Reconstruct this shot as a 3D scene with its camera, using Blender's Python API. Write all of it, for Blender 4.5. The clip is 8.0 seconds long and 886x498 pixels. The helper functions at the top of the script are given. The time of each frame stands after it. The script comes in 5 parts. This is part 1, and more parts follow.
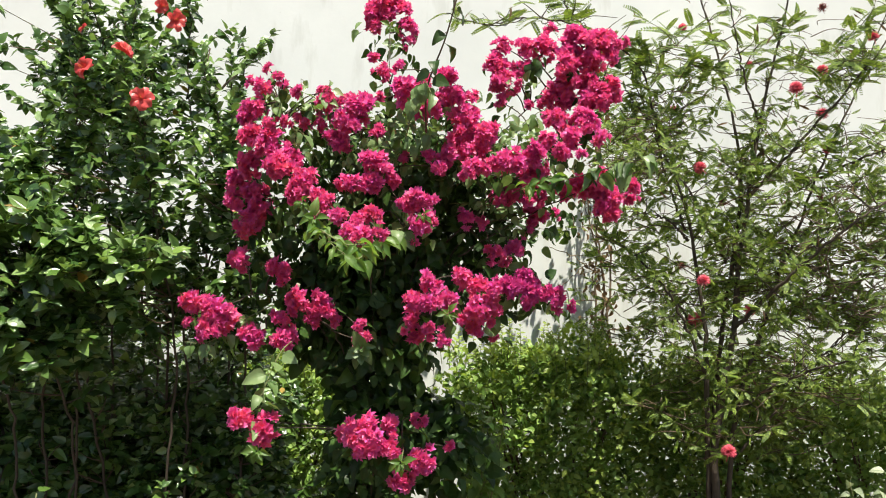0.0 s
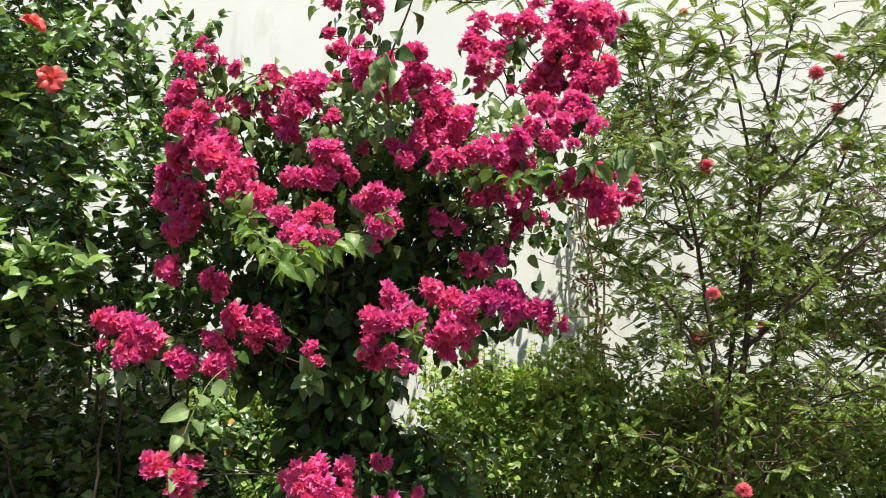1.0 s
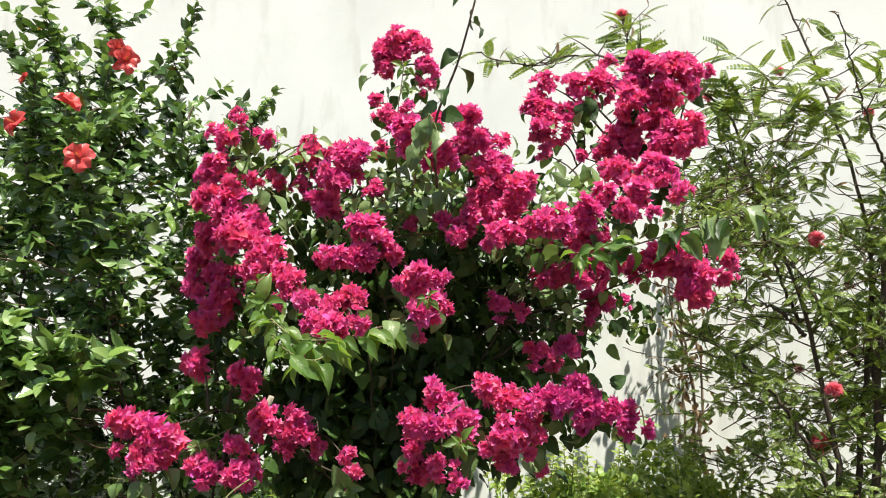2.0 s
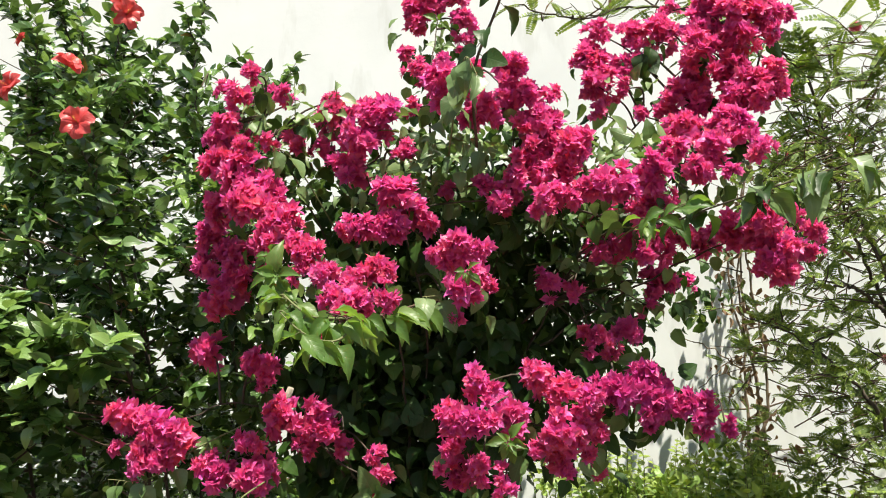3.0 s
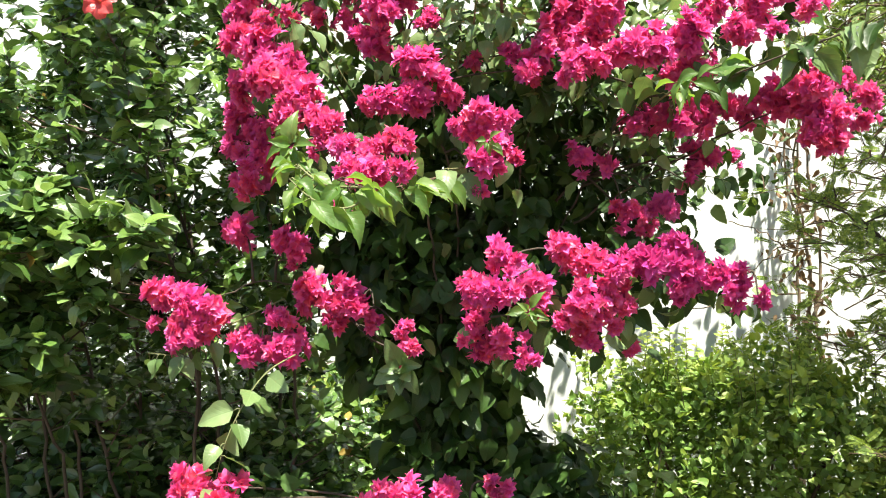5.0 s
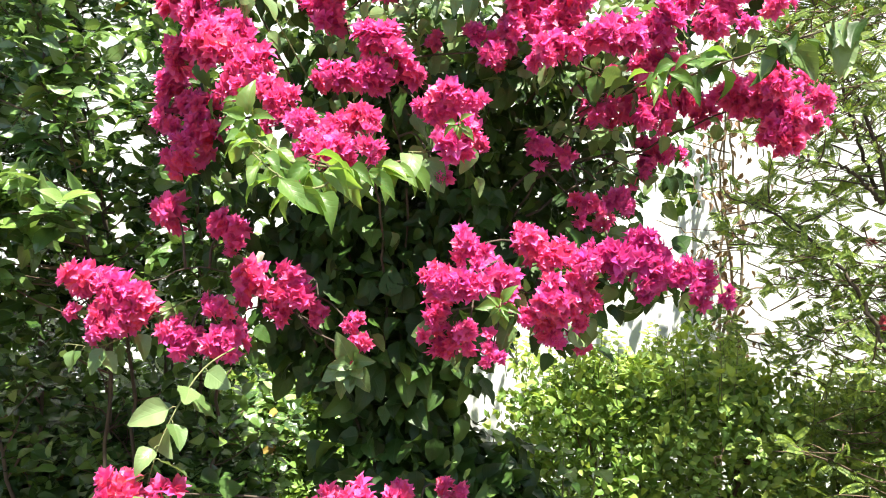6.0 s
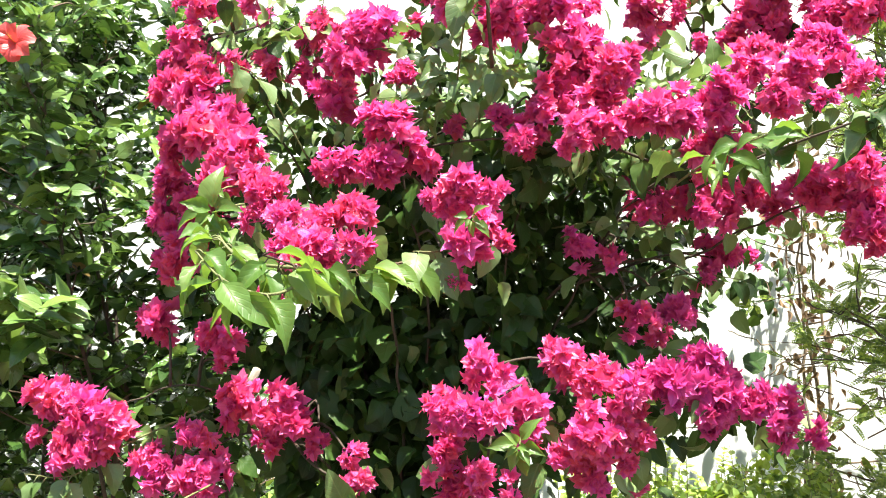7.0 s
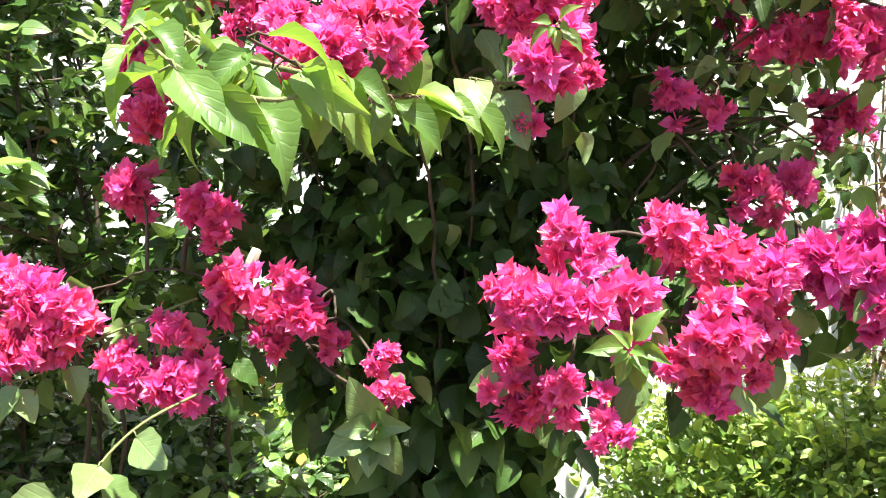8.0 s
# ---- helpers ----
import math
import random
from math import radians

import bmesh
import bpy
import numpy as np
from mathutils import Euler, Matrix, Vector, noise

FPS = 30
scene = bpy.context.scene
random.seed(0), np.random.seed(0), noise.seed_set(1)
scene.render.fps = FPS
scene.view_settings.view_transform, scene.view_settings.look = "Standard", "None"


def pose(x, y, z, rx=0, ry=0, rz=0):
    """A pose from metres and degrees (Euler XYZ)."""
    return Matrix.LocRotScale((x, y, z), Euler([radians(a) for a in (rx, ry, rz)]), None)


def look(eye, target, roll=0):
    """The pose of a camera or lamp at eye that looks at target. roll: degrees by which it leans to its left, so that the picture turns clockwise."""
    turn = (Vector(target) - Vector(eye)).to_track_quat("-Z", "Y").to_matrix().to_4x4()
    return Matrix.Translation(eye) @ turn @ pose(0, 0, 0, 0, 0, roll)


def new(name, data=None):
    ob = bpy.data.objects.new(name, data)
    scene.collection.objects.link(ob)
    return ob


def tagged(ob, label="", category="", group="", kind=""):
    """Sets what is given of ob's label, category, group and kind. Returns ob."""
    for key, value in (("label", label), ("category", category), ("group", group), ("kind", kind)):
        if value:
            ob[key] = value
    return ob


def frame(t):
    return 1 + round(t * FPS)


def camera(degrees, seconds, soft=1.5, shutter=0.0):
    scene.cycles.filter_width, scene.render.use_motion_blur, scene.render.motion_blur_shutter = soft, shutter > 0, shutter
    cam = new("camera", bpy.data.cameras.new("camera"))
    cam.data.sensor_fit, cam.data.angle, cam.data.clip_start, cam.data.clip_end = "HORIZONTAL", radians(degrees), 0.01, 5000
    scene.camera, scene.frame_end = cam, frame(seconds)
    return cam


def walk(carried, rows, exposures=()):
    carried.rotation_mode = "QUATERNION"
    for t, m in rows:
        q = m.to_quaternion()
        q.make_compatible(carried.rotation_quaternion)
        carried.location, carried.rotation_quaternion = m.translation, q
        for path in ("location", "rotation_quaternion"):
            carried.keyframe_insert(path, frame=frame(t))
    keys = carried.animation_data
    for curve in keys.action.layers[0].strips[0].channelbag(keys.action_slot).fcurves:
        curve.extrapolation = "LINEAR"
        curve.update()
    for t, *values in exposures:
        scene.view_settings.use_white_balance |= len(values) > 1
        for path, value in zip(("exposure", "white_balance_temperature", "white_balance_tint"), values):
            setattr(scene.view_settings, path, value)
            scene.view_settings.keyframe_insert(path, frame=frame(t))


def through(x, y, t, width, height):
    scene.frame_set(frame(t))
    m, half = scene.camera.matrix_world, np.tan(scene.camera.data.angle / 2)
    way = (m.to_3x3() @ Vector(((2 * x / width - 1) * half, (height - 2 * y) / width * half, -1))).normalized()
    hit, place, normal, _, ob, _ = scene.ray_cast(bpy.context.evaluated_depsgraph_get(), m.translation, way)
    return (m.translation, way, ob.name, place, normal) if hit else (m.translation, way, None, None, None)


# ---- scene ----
cam = camera(57.9, 8.0, soft=1.0)
PATH = [
    (0, (0.099, 0.29, 1.472), (0.03, 2.286, 1.575), 0.0),
    (0.5, (0.106, 0.527, 1.479), (0.06, 2.511, 1.732), 1.1),
    (1, (0.146, 0.728, 1.466), (0.106, 2.722, 1.612), -0.2),
    (1.5, (0.214, 0.907, 1.52), (0.029, 2.87, 1.857), 0.2),
    (1.7, (0.233, 0.96, 1.502), (-0.009, 2.915, 1.849), -0.2),
    (2.8, (0.169, 1.288, 1.486), (-0.127, 3.221, 1.907), 0.3),
    (3, (0.174, 1.317, 1.482), (-0.179, 3.254, 1.837), -0.1),
    (3.5, (0.219, 1.333, 1.481), (-0.175, 3.257, 1.858), 1.0),
    (4, (0.269, 1.324, 1.458), (-0.193, 3.252, 1.721), 0.2),
    (4.2, (0.269, 1.327, 1.458), (-0.259, 3.249, 1.618), -0.5),
    (5.3, (0.196, 1.391, 1.431), (-0.279, 3.331, 1.533), -0.1),
    (5.5, (0.163, 1.404, 1.434), (-0.248, 3.357, 1.567), -0.6),
    (6, (0.11, 1.441, 1.432), (-0.157, 3.422, 1.522), 1.0),
    (6.5, (0.129, 1.537, 1.448), (-0.229, 3.488, 1.706), -0.9),
    (7, (0.159, 1.697, 1.464), (-0.276, 3.618, 1.813), 1.7),
    (7.5, (0.132, 1.854, 1.435), (-0.372, 3.774, 1.678), 2.0),
    (8, (0.029, 2.019, 1.438), (-0.431, 3.962, 1.555), 2.3),
]
EXPOSURES = [(0.0, 0.83, 7000, 4.3), (1.5, 0.89, 7000, 4.3), (4.2, 0.97, 7000, 4.3), (5.3, 1.78, 6950, 4.3), (7.0, 1.9, 6900, 4.3), (7.5, 1.96, 6900, 4.3), (8.0, 2.17, 6900, 4.3)]
walk(cam, [(t, look(eye, target, roll)) for t, eye, target, roll in PATH], EXPOSURES)

# ---- light ----
TO_SUN = Vector((0.2, -0.34, 1.0)).normalized()
world = bpy.data.worlds.new("sky")
scene.world = world
world.use_nodes = True
wn = world.node_tree
sky = wn.nodes.new("ShaderNodeTexSky")
sky.sky_type = "NISHITA"
sky.sun_disc = False
sky.sun_elevation = math.asin(TO_SUN.z)
sky.sun_rotation = math.atan2(TO_SUN.x, TO_SUN.y)
wn.links.new(sky.outputs[0], wn.nodes["Background"].inputs[0])
wn.nodes["Background"].inputs[1].default_value = 0.065
sun = new("sun", bpy.data.lights.new("sun", "SUN"))
sun.data.energy, sun.data.angle, sun.data.color = 5.0, radians(0.55), (1.0, 0.965, 0.9)
sun.matrix_world = look(TO_SUN * 20, (0, 0, 0))


# ---- materials ----
class Nodes:
    """Short hand for a material's node tree."""

    def __init__(self, name):
        self.mat = bpy.data.materials.new(name)
        self.mat.use_nodes = True
        self.tree = self.mat.node_tree
        self.bsdf = self.tree.nodes["Principled BSDF"]
        self.out = self.tree.nodes["Material Output"]

    def node(self, kind, **inputs):
        n = self.tree.nodes.new(kind)
        for key, v in inputs.items():
            self.put(n.inputs[int(key[1:]) if key[0] == "i" and key[1:].isdigit() else key.replace("_", " ")], v)
        return n

    def put(self, socket, v):
        if isinstance(v, bpy.types.NodeSocket):
            self.tree.links.new(v, socket)
        else:
            socket.default_value = v

    def math(self, op, a, b=0.0, c=0.0):
        n = self.node("ShaderNodeMath", i0=a, i1=b, i2=c)
        n.operation = op
        return n.outputs[0]

    def mix(self, fac, a, b, blend="MIX"):
        n = self.tree.nodes.new("ShaderNodeMix")
        n.data_type, n.blend_type = "RGBA", blend
        self.put(n.inputs[0], fac), self.put(n.inputs[6], a), self.put(n.inputs[7], b)
        return n.outputs[2]

    def ramp(self, fac, stops):
        n = self.node("ShaderNodeValToRGB", i0=fac)
        while len(n.color_ramp.elements) < len(stops):
            n.color_ramp.elements.new(0.5)
        for e, (p, c) in zip(n.color_ramp.elements, stops):
            e.position, e.color = p, (*c, 1) if len(c) == 3 else c
        return n.outputs[0]

    def noise(self, scale, detail=4.0, vector=None, rough=0.55):
        n = self.node("ShaderNodeTexNoise", Scale=scale, Detail=detail, Roughness=rough)
        if vector is not None:
            self.put(n.inputs["Vector"], vector)
        return n.outputs["Fac"]

    def place(self):
        return self.node("ShaderNodeNewGeometry").outputs["Position"]

    def bump(self, height, strength, distance):
        n = self.node("ShaderNodeBump", Strength=strength, Distance=distance, Height=height)
        self.put(self.bsdf.inputs["Normal"], n.outputs[0])
        return n.outputs[0]

    def piece(self):
        """A number from 0 to 1 for each separate piece."""
        a = self.node("ShaderNodeObjectInfo").outputs["Random"]
        b = self.node("ShaderNodeNewGeometry").outputs["Random Per Island"]
        return self.math("FRACT", self.math("ADD", a, b))


def leaf_material(name, stops, through, rough=0.42, see=0.3, vein=(0.2, 0.3, 0.1), veined=0.35, pairs=7, relief=0.5, gloss=0.5):
    """A leaf: colours by piece, a pale midrib and side ribs along the leaf, blotches, light let through."""
    n = Nodes(name)
    uv = n.node("ShaderNodeUVMap").outputs[0]
    s = n.node("ShaderNodeSeparateXYZ", i0=uv)
    across = n.math("ABSOLUTE", n.math("SUBTRACT", s.outputs[0], 0.5))
    along = s.outputs[1]
    rib = n.math("SUBTRACT", 1.0, n.math("MULTIPLY", across, 26.0))
    rib = n.math("MAXIMUM", rib, 0.0)
    wave = n.math("SINE", n.math("MULTIPLY", n.math("SUBTRACT", along, n.math("MULTIPLY", across, 0.75)), pairs * 6.283))
    side = n.math("POWER", n.math("MULTIPLY_ADD", wave, 0.5, 0.5), 10.0)
    pick = n.piece()
    base = n.ramp(pick, stops)
    where = n.place()
    blotch = n.noise(55.0, 3.0, where)
    base = n.mix(n.math("MULTIPLY", n.math("SUBTRACT", blotch, 0.35), 0.7), base, n.mix(1.0, base, (0.6, 0.62, 0.5, 1), "MULTIPLY"))
    wear = n.math("GREATER_THAN", n.noise(150.0, 2.0, where), 0.73)
    base = n.mix(n.math("MULTIPLY", wear, 0.35), base, (0.16, 0.12, 0.04, 1))
    lines = n.math("MAXIMUM", rib, n.math("MULTIPLY", side, 0.35))
    base = n.mix(n.math("MULTIPLY", lines, veined), base, (*vein, 1))
    n.put(n.bsdf.inputs["Base Color"], base)
    n.put(n.bsdf.inputs["Roughness"], n.math("MULTIPLY_ADD", blotch, 0.25, rough - 0.12))
    n.bsdf.inputs["Specular IOR Level"].default_value = gloss
    height = n.math("ADD", n.math("MULTIPLY", lines, -1.0), n.math("MULTIPLY", blotch, 0.8))
    bump = n.bump(height, relief, 0.002)
    glow = n.node("ShaderNodeBsdfTranslucent", Normal=bump)
    n.put(glow.inputs["Color"], n.mix(0.65, n.mix(1.0, base, (1.6, 1.6, 1.2, 1), "MULTIPLY"), (*through, 1)))
    both = n.node("ShaderNodeMixShader", i0=see, i1=n.bsdf.outputs[0], i2=glow.outputs[0])
    n.put(n.out.inputs["Surface"], both.outputs[0])
    return n.mat


def bract_material(name, stops, through, see=0.34):
    """A thin papery bract with fine ribs."""
    n = Nodes(name)
    uv = n.node("ShaderNodeUVMap").outputs[0]
    s = n.node("ShaderNodeSeparateXYZ", i0=uv)
    across = n.math("ABSOLUTE", n.math("SUBTRACT", s.outputs[0], 0.5))
    wave = n.math("SINE", n.math("MULTIPLY", n.math("SUBTRACT", s.outputs[1], n.math("MULTIPLY", across, 1.2)), 38.0))
    side = n.math("POWER", n.math("MULTIPLY_ADD", wave, 0.5, 0.5), 6.0)
    rib = n.math("MAXIMUM", n.math("SUBTRACT", 1.0, n.math("MULTIPLY", across, 18.0)), 0.0)
    lines = n.math("MAXIMUM", rib, n.math("MULTIPLY", side, 0.4))
    where = n.place()
    broad = n.noise(7.0, 2.0, where)
    pick = n.piece()
    base = n.ramp(n.math("MULTIPLY_ADD", n.math("SUBTRACT", broad, 0.5), 1.2, n.math("MULTIPLY_ADD", pick, 0.75, 0.12)), stops)
    base = n.mix(n.math("MULTIPLY", lines, 0.22), base, (0.5, 0.01, 0.06, 1))
    n.put(n.bsdf.inputs["Base Color"], base)
    n.bsdf.inputs["Roughness"].default_value = 0.36
    n.bsdf.inputs["Specular IOR Level"].default_value = 0.7
    height = n.math("ADD", n.math("MULTIPLY", lines, -1.0), n.noise(180.0, 2.0, where))
    bump = n.bump(height, 0.55, 0.0015)
    glow = n.node("ShaderNodeBsdfTranslucent", Normal=bump)
    n.put(glow.inputs["Color"], n.mix(0.6, base, (*through, 1)))
    both = n.node("ShaderNodeMixShader", i0=see, i1=n.bsdf.outputs[0], i2=glow.outputs[0])
    n.put(n.out.inputs["Surface"], both.outputs[0])
    return n.mat


def bark_material(name, dark, pale, scale=60.0):
    n = Nodes(name)
    where = n.node("ShaderNodeMapping", Vector=n.place(), Scale=(1, 1, 0.25)).outputs[0]
    grain = n.noise(scale, 6.0, where, 0.65)
    spots = n.noise(9.0, 3.0, n.place())
    base = n.ramp(n.math("MULTIPLY_ADD", spots, 0.4, n.math("MULTIPLY", grain, 0.6)), [(0.3, dark), (0.7, pale)])
    n.put(n.bsdf.inputs["Base Color"], base)
    n.bsdf.inputs["Roughness"].default_value = 0.85
    n.bump(grain, 0.9, 0.006)
    return n.mat


def plaster_material():
    """White painted plaster with trowel marks, hair stains and grey rain streaks."""
    n = Nodes("white_plaster")
    where = n.place()
    fine = n.noise(38.0, 6.0, where, 0.6)
    broad = n.noise(1.7, 4.0, where)
    tall = n.node("ShaderNodeMapping", Vector=where, Scale=(1, 1, 0.25)).outputs[0]
    run = n.noise(6.5, 5.0, tall, 0.6)
    base = n.ramp(broad, [(0.3, (0.7, 0.71, 0.715)), (0.7, (0.8, 0.81, 0.815))])
    streak = n.math("MULTIPLY", n.math("MAXIMUM", n.math("SUBTRACT", run, 0.56), 0.0), 3.2)
    base = n.mix(n.math("MINIMUM", streak, 0.3), base, (0.5, 0.5, 0.47, 1))
    chips = n.math("GREATER_THAN", n.noise(13.0, 5.0, where, 0.7), 0.735)
    base = n.mix(n.math("MULTIPLY", chips, 0.5), base, (0.42, 0.41, 0.38, 1))
    n.put(n.bsdf.inputs["Base Color"], base)
    n.bsdf.inputs["Roughness"].default_value = 0.9
    n.bump(n.math("ADD", n.math("MULTIPLY", fine, 0.35), n.math("MULTIPLY", n.noise(5.0, 4.0, where), 0.6)), 0.2, 0.008)
    return n.mat


def soil_material():
    n = Nodes("soil")
    where = n.place()
    fine, broad = n.noise(45.0, 7.0, where, 0.65), n.noise(2.5, 4.0, where)
    base = n.ramp(n.math("MULTIPLY_ADD", fine, 0.6, n.math("MULTIPLY", broad, 0.4)), [(0.3, (0.05, 0.034, 0.022)), (0.7, (0.17, 0.125, 0.085))])
    n.put(n.bsdf.inputs["Base Color"], base)
    n.bsdf.inputs["Roughness"].default_value = 0.95
    n.bump(fine, 0.9, 0.03)
    return n.mat


def plain_material(name, stops, rough=0.6):
    n = Nodes(name)
    n.put(n.bsdf.inputs["Base Color"], n.ramp(n.math("MULTIPLY_ADD", n.noise(90.0, 3.0, n.place()), 0.5, n.math("MULTIPLY", n.piece(), 0.5)), stops))
    n.bsdf.inputs["Roughness"].default_value = rough
    return n.mat


PLASTER, SOIL = plaster_material(), soil_material()
# One leaf in two tones: shade painted into the dark, sunlight into the pale.
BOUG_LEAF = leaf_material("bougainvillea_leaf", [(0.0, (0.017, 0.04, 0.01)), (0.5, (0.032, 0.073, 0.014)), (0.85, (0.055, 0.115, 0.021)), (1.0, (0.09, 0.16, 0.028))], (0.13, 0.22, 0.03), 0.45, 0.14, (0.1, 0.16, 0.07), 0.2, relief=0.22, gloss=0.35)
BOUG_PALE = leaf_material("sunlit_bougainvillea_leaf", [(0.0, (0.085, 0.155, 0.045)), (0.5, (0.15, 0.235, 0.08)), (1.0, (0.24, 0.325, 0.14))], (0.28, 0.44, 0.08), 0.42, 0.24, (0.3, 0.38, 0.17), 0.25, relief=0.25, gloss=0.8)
BOUG_YOUNG = leaf_material("young_bougainvillea_leaf", [(0.0, (0.08, 0.17, 0.036)), (0.6, (0.122, 0.228, 0.05)), (1.0, (0.19, 0.29, 0.082))], (0.29, 0.46, 0.045), 0.42, 0.43, (0.26, 0.38, 0.12), 0.16, relief=0.22, gloss=0.55)
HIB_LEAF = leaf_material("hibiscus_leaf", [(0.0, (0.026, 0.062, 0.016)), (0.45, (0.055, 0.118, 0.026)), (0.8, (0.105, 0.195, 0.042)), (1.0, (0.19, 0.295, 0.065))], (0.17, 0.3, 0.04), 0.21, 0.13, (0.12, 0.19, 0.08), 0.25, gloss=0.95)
# Fresh tip leaves, and a light tone painted on leaves meant to look sunlit.
HIB_YOUNG_LIT = leaf_material("young_hibiscus_leaf", [(0.0, (0.11, 0.2, 0.055)), (1.0, (0.23, 0.35, 0.11))], (0.3, 0.46, 0.07), 0.3, 0.24, (0.25, 0.34, 0.13), 0.25, gloss=0.9)
HIB_DRY = leaf_material("withered_hibiscus_leaf", [(0.0, (0.3, 0.16, 0.03)), (0.5, (0.36, 0.26, 0.04)), (1.0, (0.2, 0.1, 0.03))], (0.5, 0.33, 0.04), 0.5, 0.25, (0.4, 0.3, 0.1))
HEDGE_LEAF = leaf_material("hedge_leaf", [(0.0, (0.068, 0.138, 0.028)), (0.5, (0.16, 0.28, 0.058)), (1.0, (0.33, 0.46, 0.13))], (0.36, 0.5, 0.05), 0.34, 0.26, (0.2, 0.28, 0.08), 0.25, 5)
HEDGE_TIP_LIT = leaf_material("young_hedge_leaf", [(0.0, (0.2, 0.29, 0.05)), (1.0, (0.34, 0.43, 0.1))], (0.45, 0.55, 0.06), 0.42, 0.34, (0.3, 0.38, 0.1), 0.25, 5)
BROAD_LEAF = leaf_material("sapling_leaf", [(0.0, (0.08, 0.16, 0.03)), (1.0, (0.17, 0.28, 0.055))], (0.3, 0.48, 0.04), 0.42, 0.32)
MOTTLED = leaf_material("variegated_leaf", [(0.0, (0.2, 0.26, 0.16)), (1.0, (0.4, 0.44, 0.3))], (0.4, 0.46, 0.22), 0.45, 0.25, (0.05, 0.12, 0.04), 0.85, 4)
FROND = leaf_material("feathery_leaf", [(0.0, (0.05, 0.092, 0.016)), (0.5, (0.125, 0.2, 0.032)), (1.0, (0.3, 0.39, 0.065))], (0.32, 0.44, 0.05), 0.42, 0.26, (0.1, 0.16, 0.05), 0.1, 3)
DEAD_LEAF = leaf_material("dead_leaf", [(0.0, (0.1, 0.055, 0.03)), (0.6, (0.2, 0.12, 0.065)), (1.0, (0.32, 0.22, 0.13))], (0.3, 0.16, 0.06), 0.7, 0.15, (0.3, 0.2, 0.1))
BRACT = bract_material("magenta_bract", [(0.0, (0.75, 0.095, 0.5)), (0.35, (0.87, 0.138, 0.46)), (0.65, (0.9, 0.148, 0.38)), (0.85, (0.91, 0.14, 0.26)), (1.0, (0.88, 0.1, 0.16))], (0.96, 0.11, 0.41), 0.37)
PURPLE_BRACT = bract_material("purple_bract", [(0.0, (0.64, 0.065, 0.43)), (0.4, (0.73, 0.088, 0.4)), (0.75, (0.79, 0.1, 0.34)), (1.0, (0.82, 0.1, 0.25))], (0.86, 0.08, 0.39), 0.37)
PETAL = bract_material("red_petal", [(0.0, (0.6, 0.05, 0.055)), (1.0, (0.76, 0.115, 0.11))], (0.85, 0.09, 0.085), 0.28)
FLUFF = plain_material("pink_filament", [(0.2, (0.6, 0.05, 0.1)), (0.8, (0.8, 0.15, 0.21))], 0.7)
FLUFF_OLD = plain_material("withered_filament", [(0.2, (0.12, 0.02, 0.02)), (0.8, (0.3, 0.06, 0.05))], 0.8)
STAMEN = plain_material("stamen", [(0.2, (0.7, 0.12, 0.05)), (0.8, (0.8, 0.5, 0.1))], 0.6)
BARK = bark_material("grey_brown_bark", (0.045, 0.035, 0.026), (0.2, 0.165, 0.13))
DARK_BARK = bark_material("dark_bark", (0.03, 0.022, 0.016), (0.12, 0.09, 0.065), 80.0)
TWIG = bark_material("brown_twig", (0.05, 0.032, 0.022), (0.17, 0.11, 0.07), 120.0)
GREEN_TWIG = bark_material("green_twig", (0.1, 0.12, 0.04), (0.26, 0.27, 0.12), 120.0)
DEAD_WOOD = bark_material("dead_vine_bark", (0.1, 0.065, 0.04), (0.3, 0.22, 0.15), 90.0)

PALE_WOOD = bark_material("pale_dry_wood", (0.26, 0.22, 0.17), (0.5, 0.45, 0.38), 70.0)

# ---- mesh tools ----
rng = np.random.default_rng(7)
WORLD_OF = {}


def unit(v):
    v = np.asarray(v, float)
    return v / np.maximum(np.linalg.norm(v, axis=-1, keepdims=True), 1e-9)


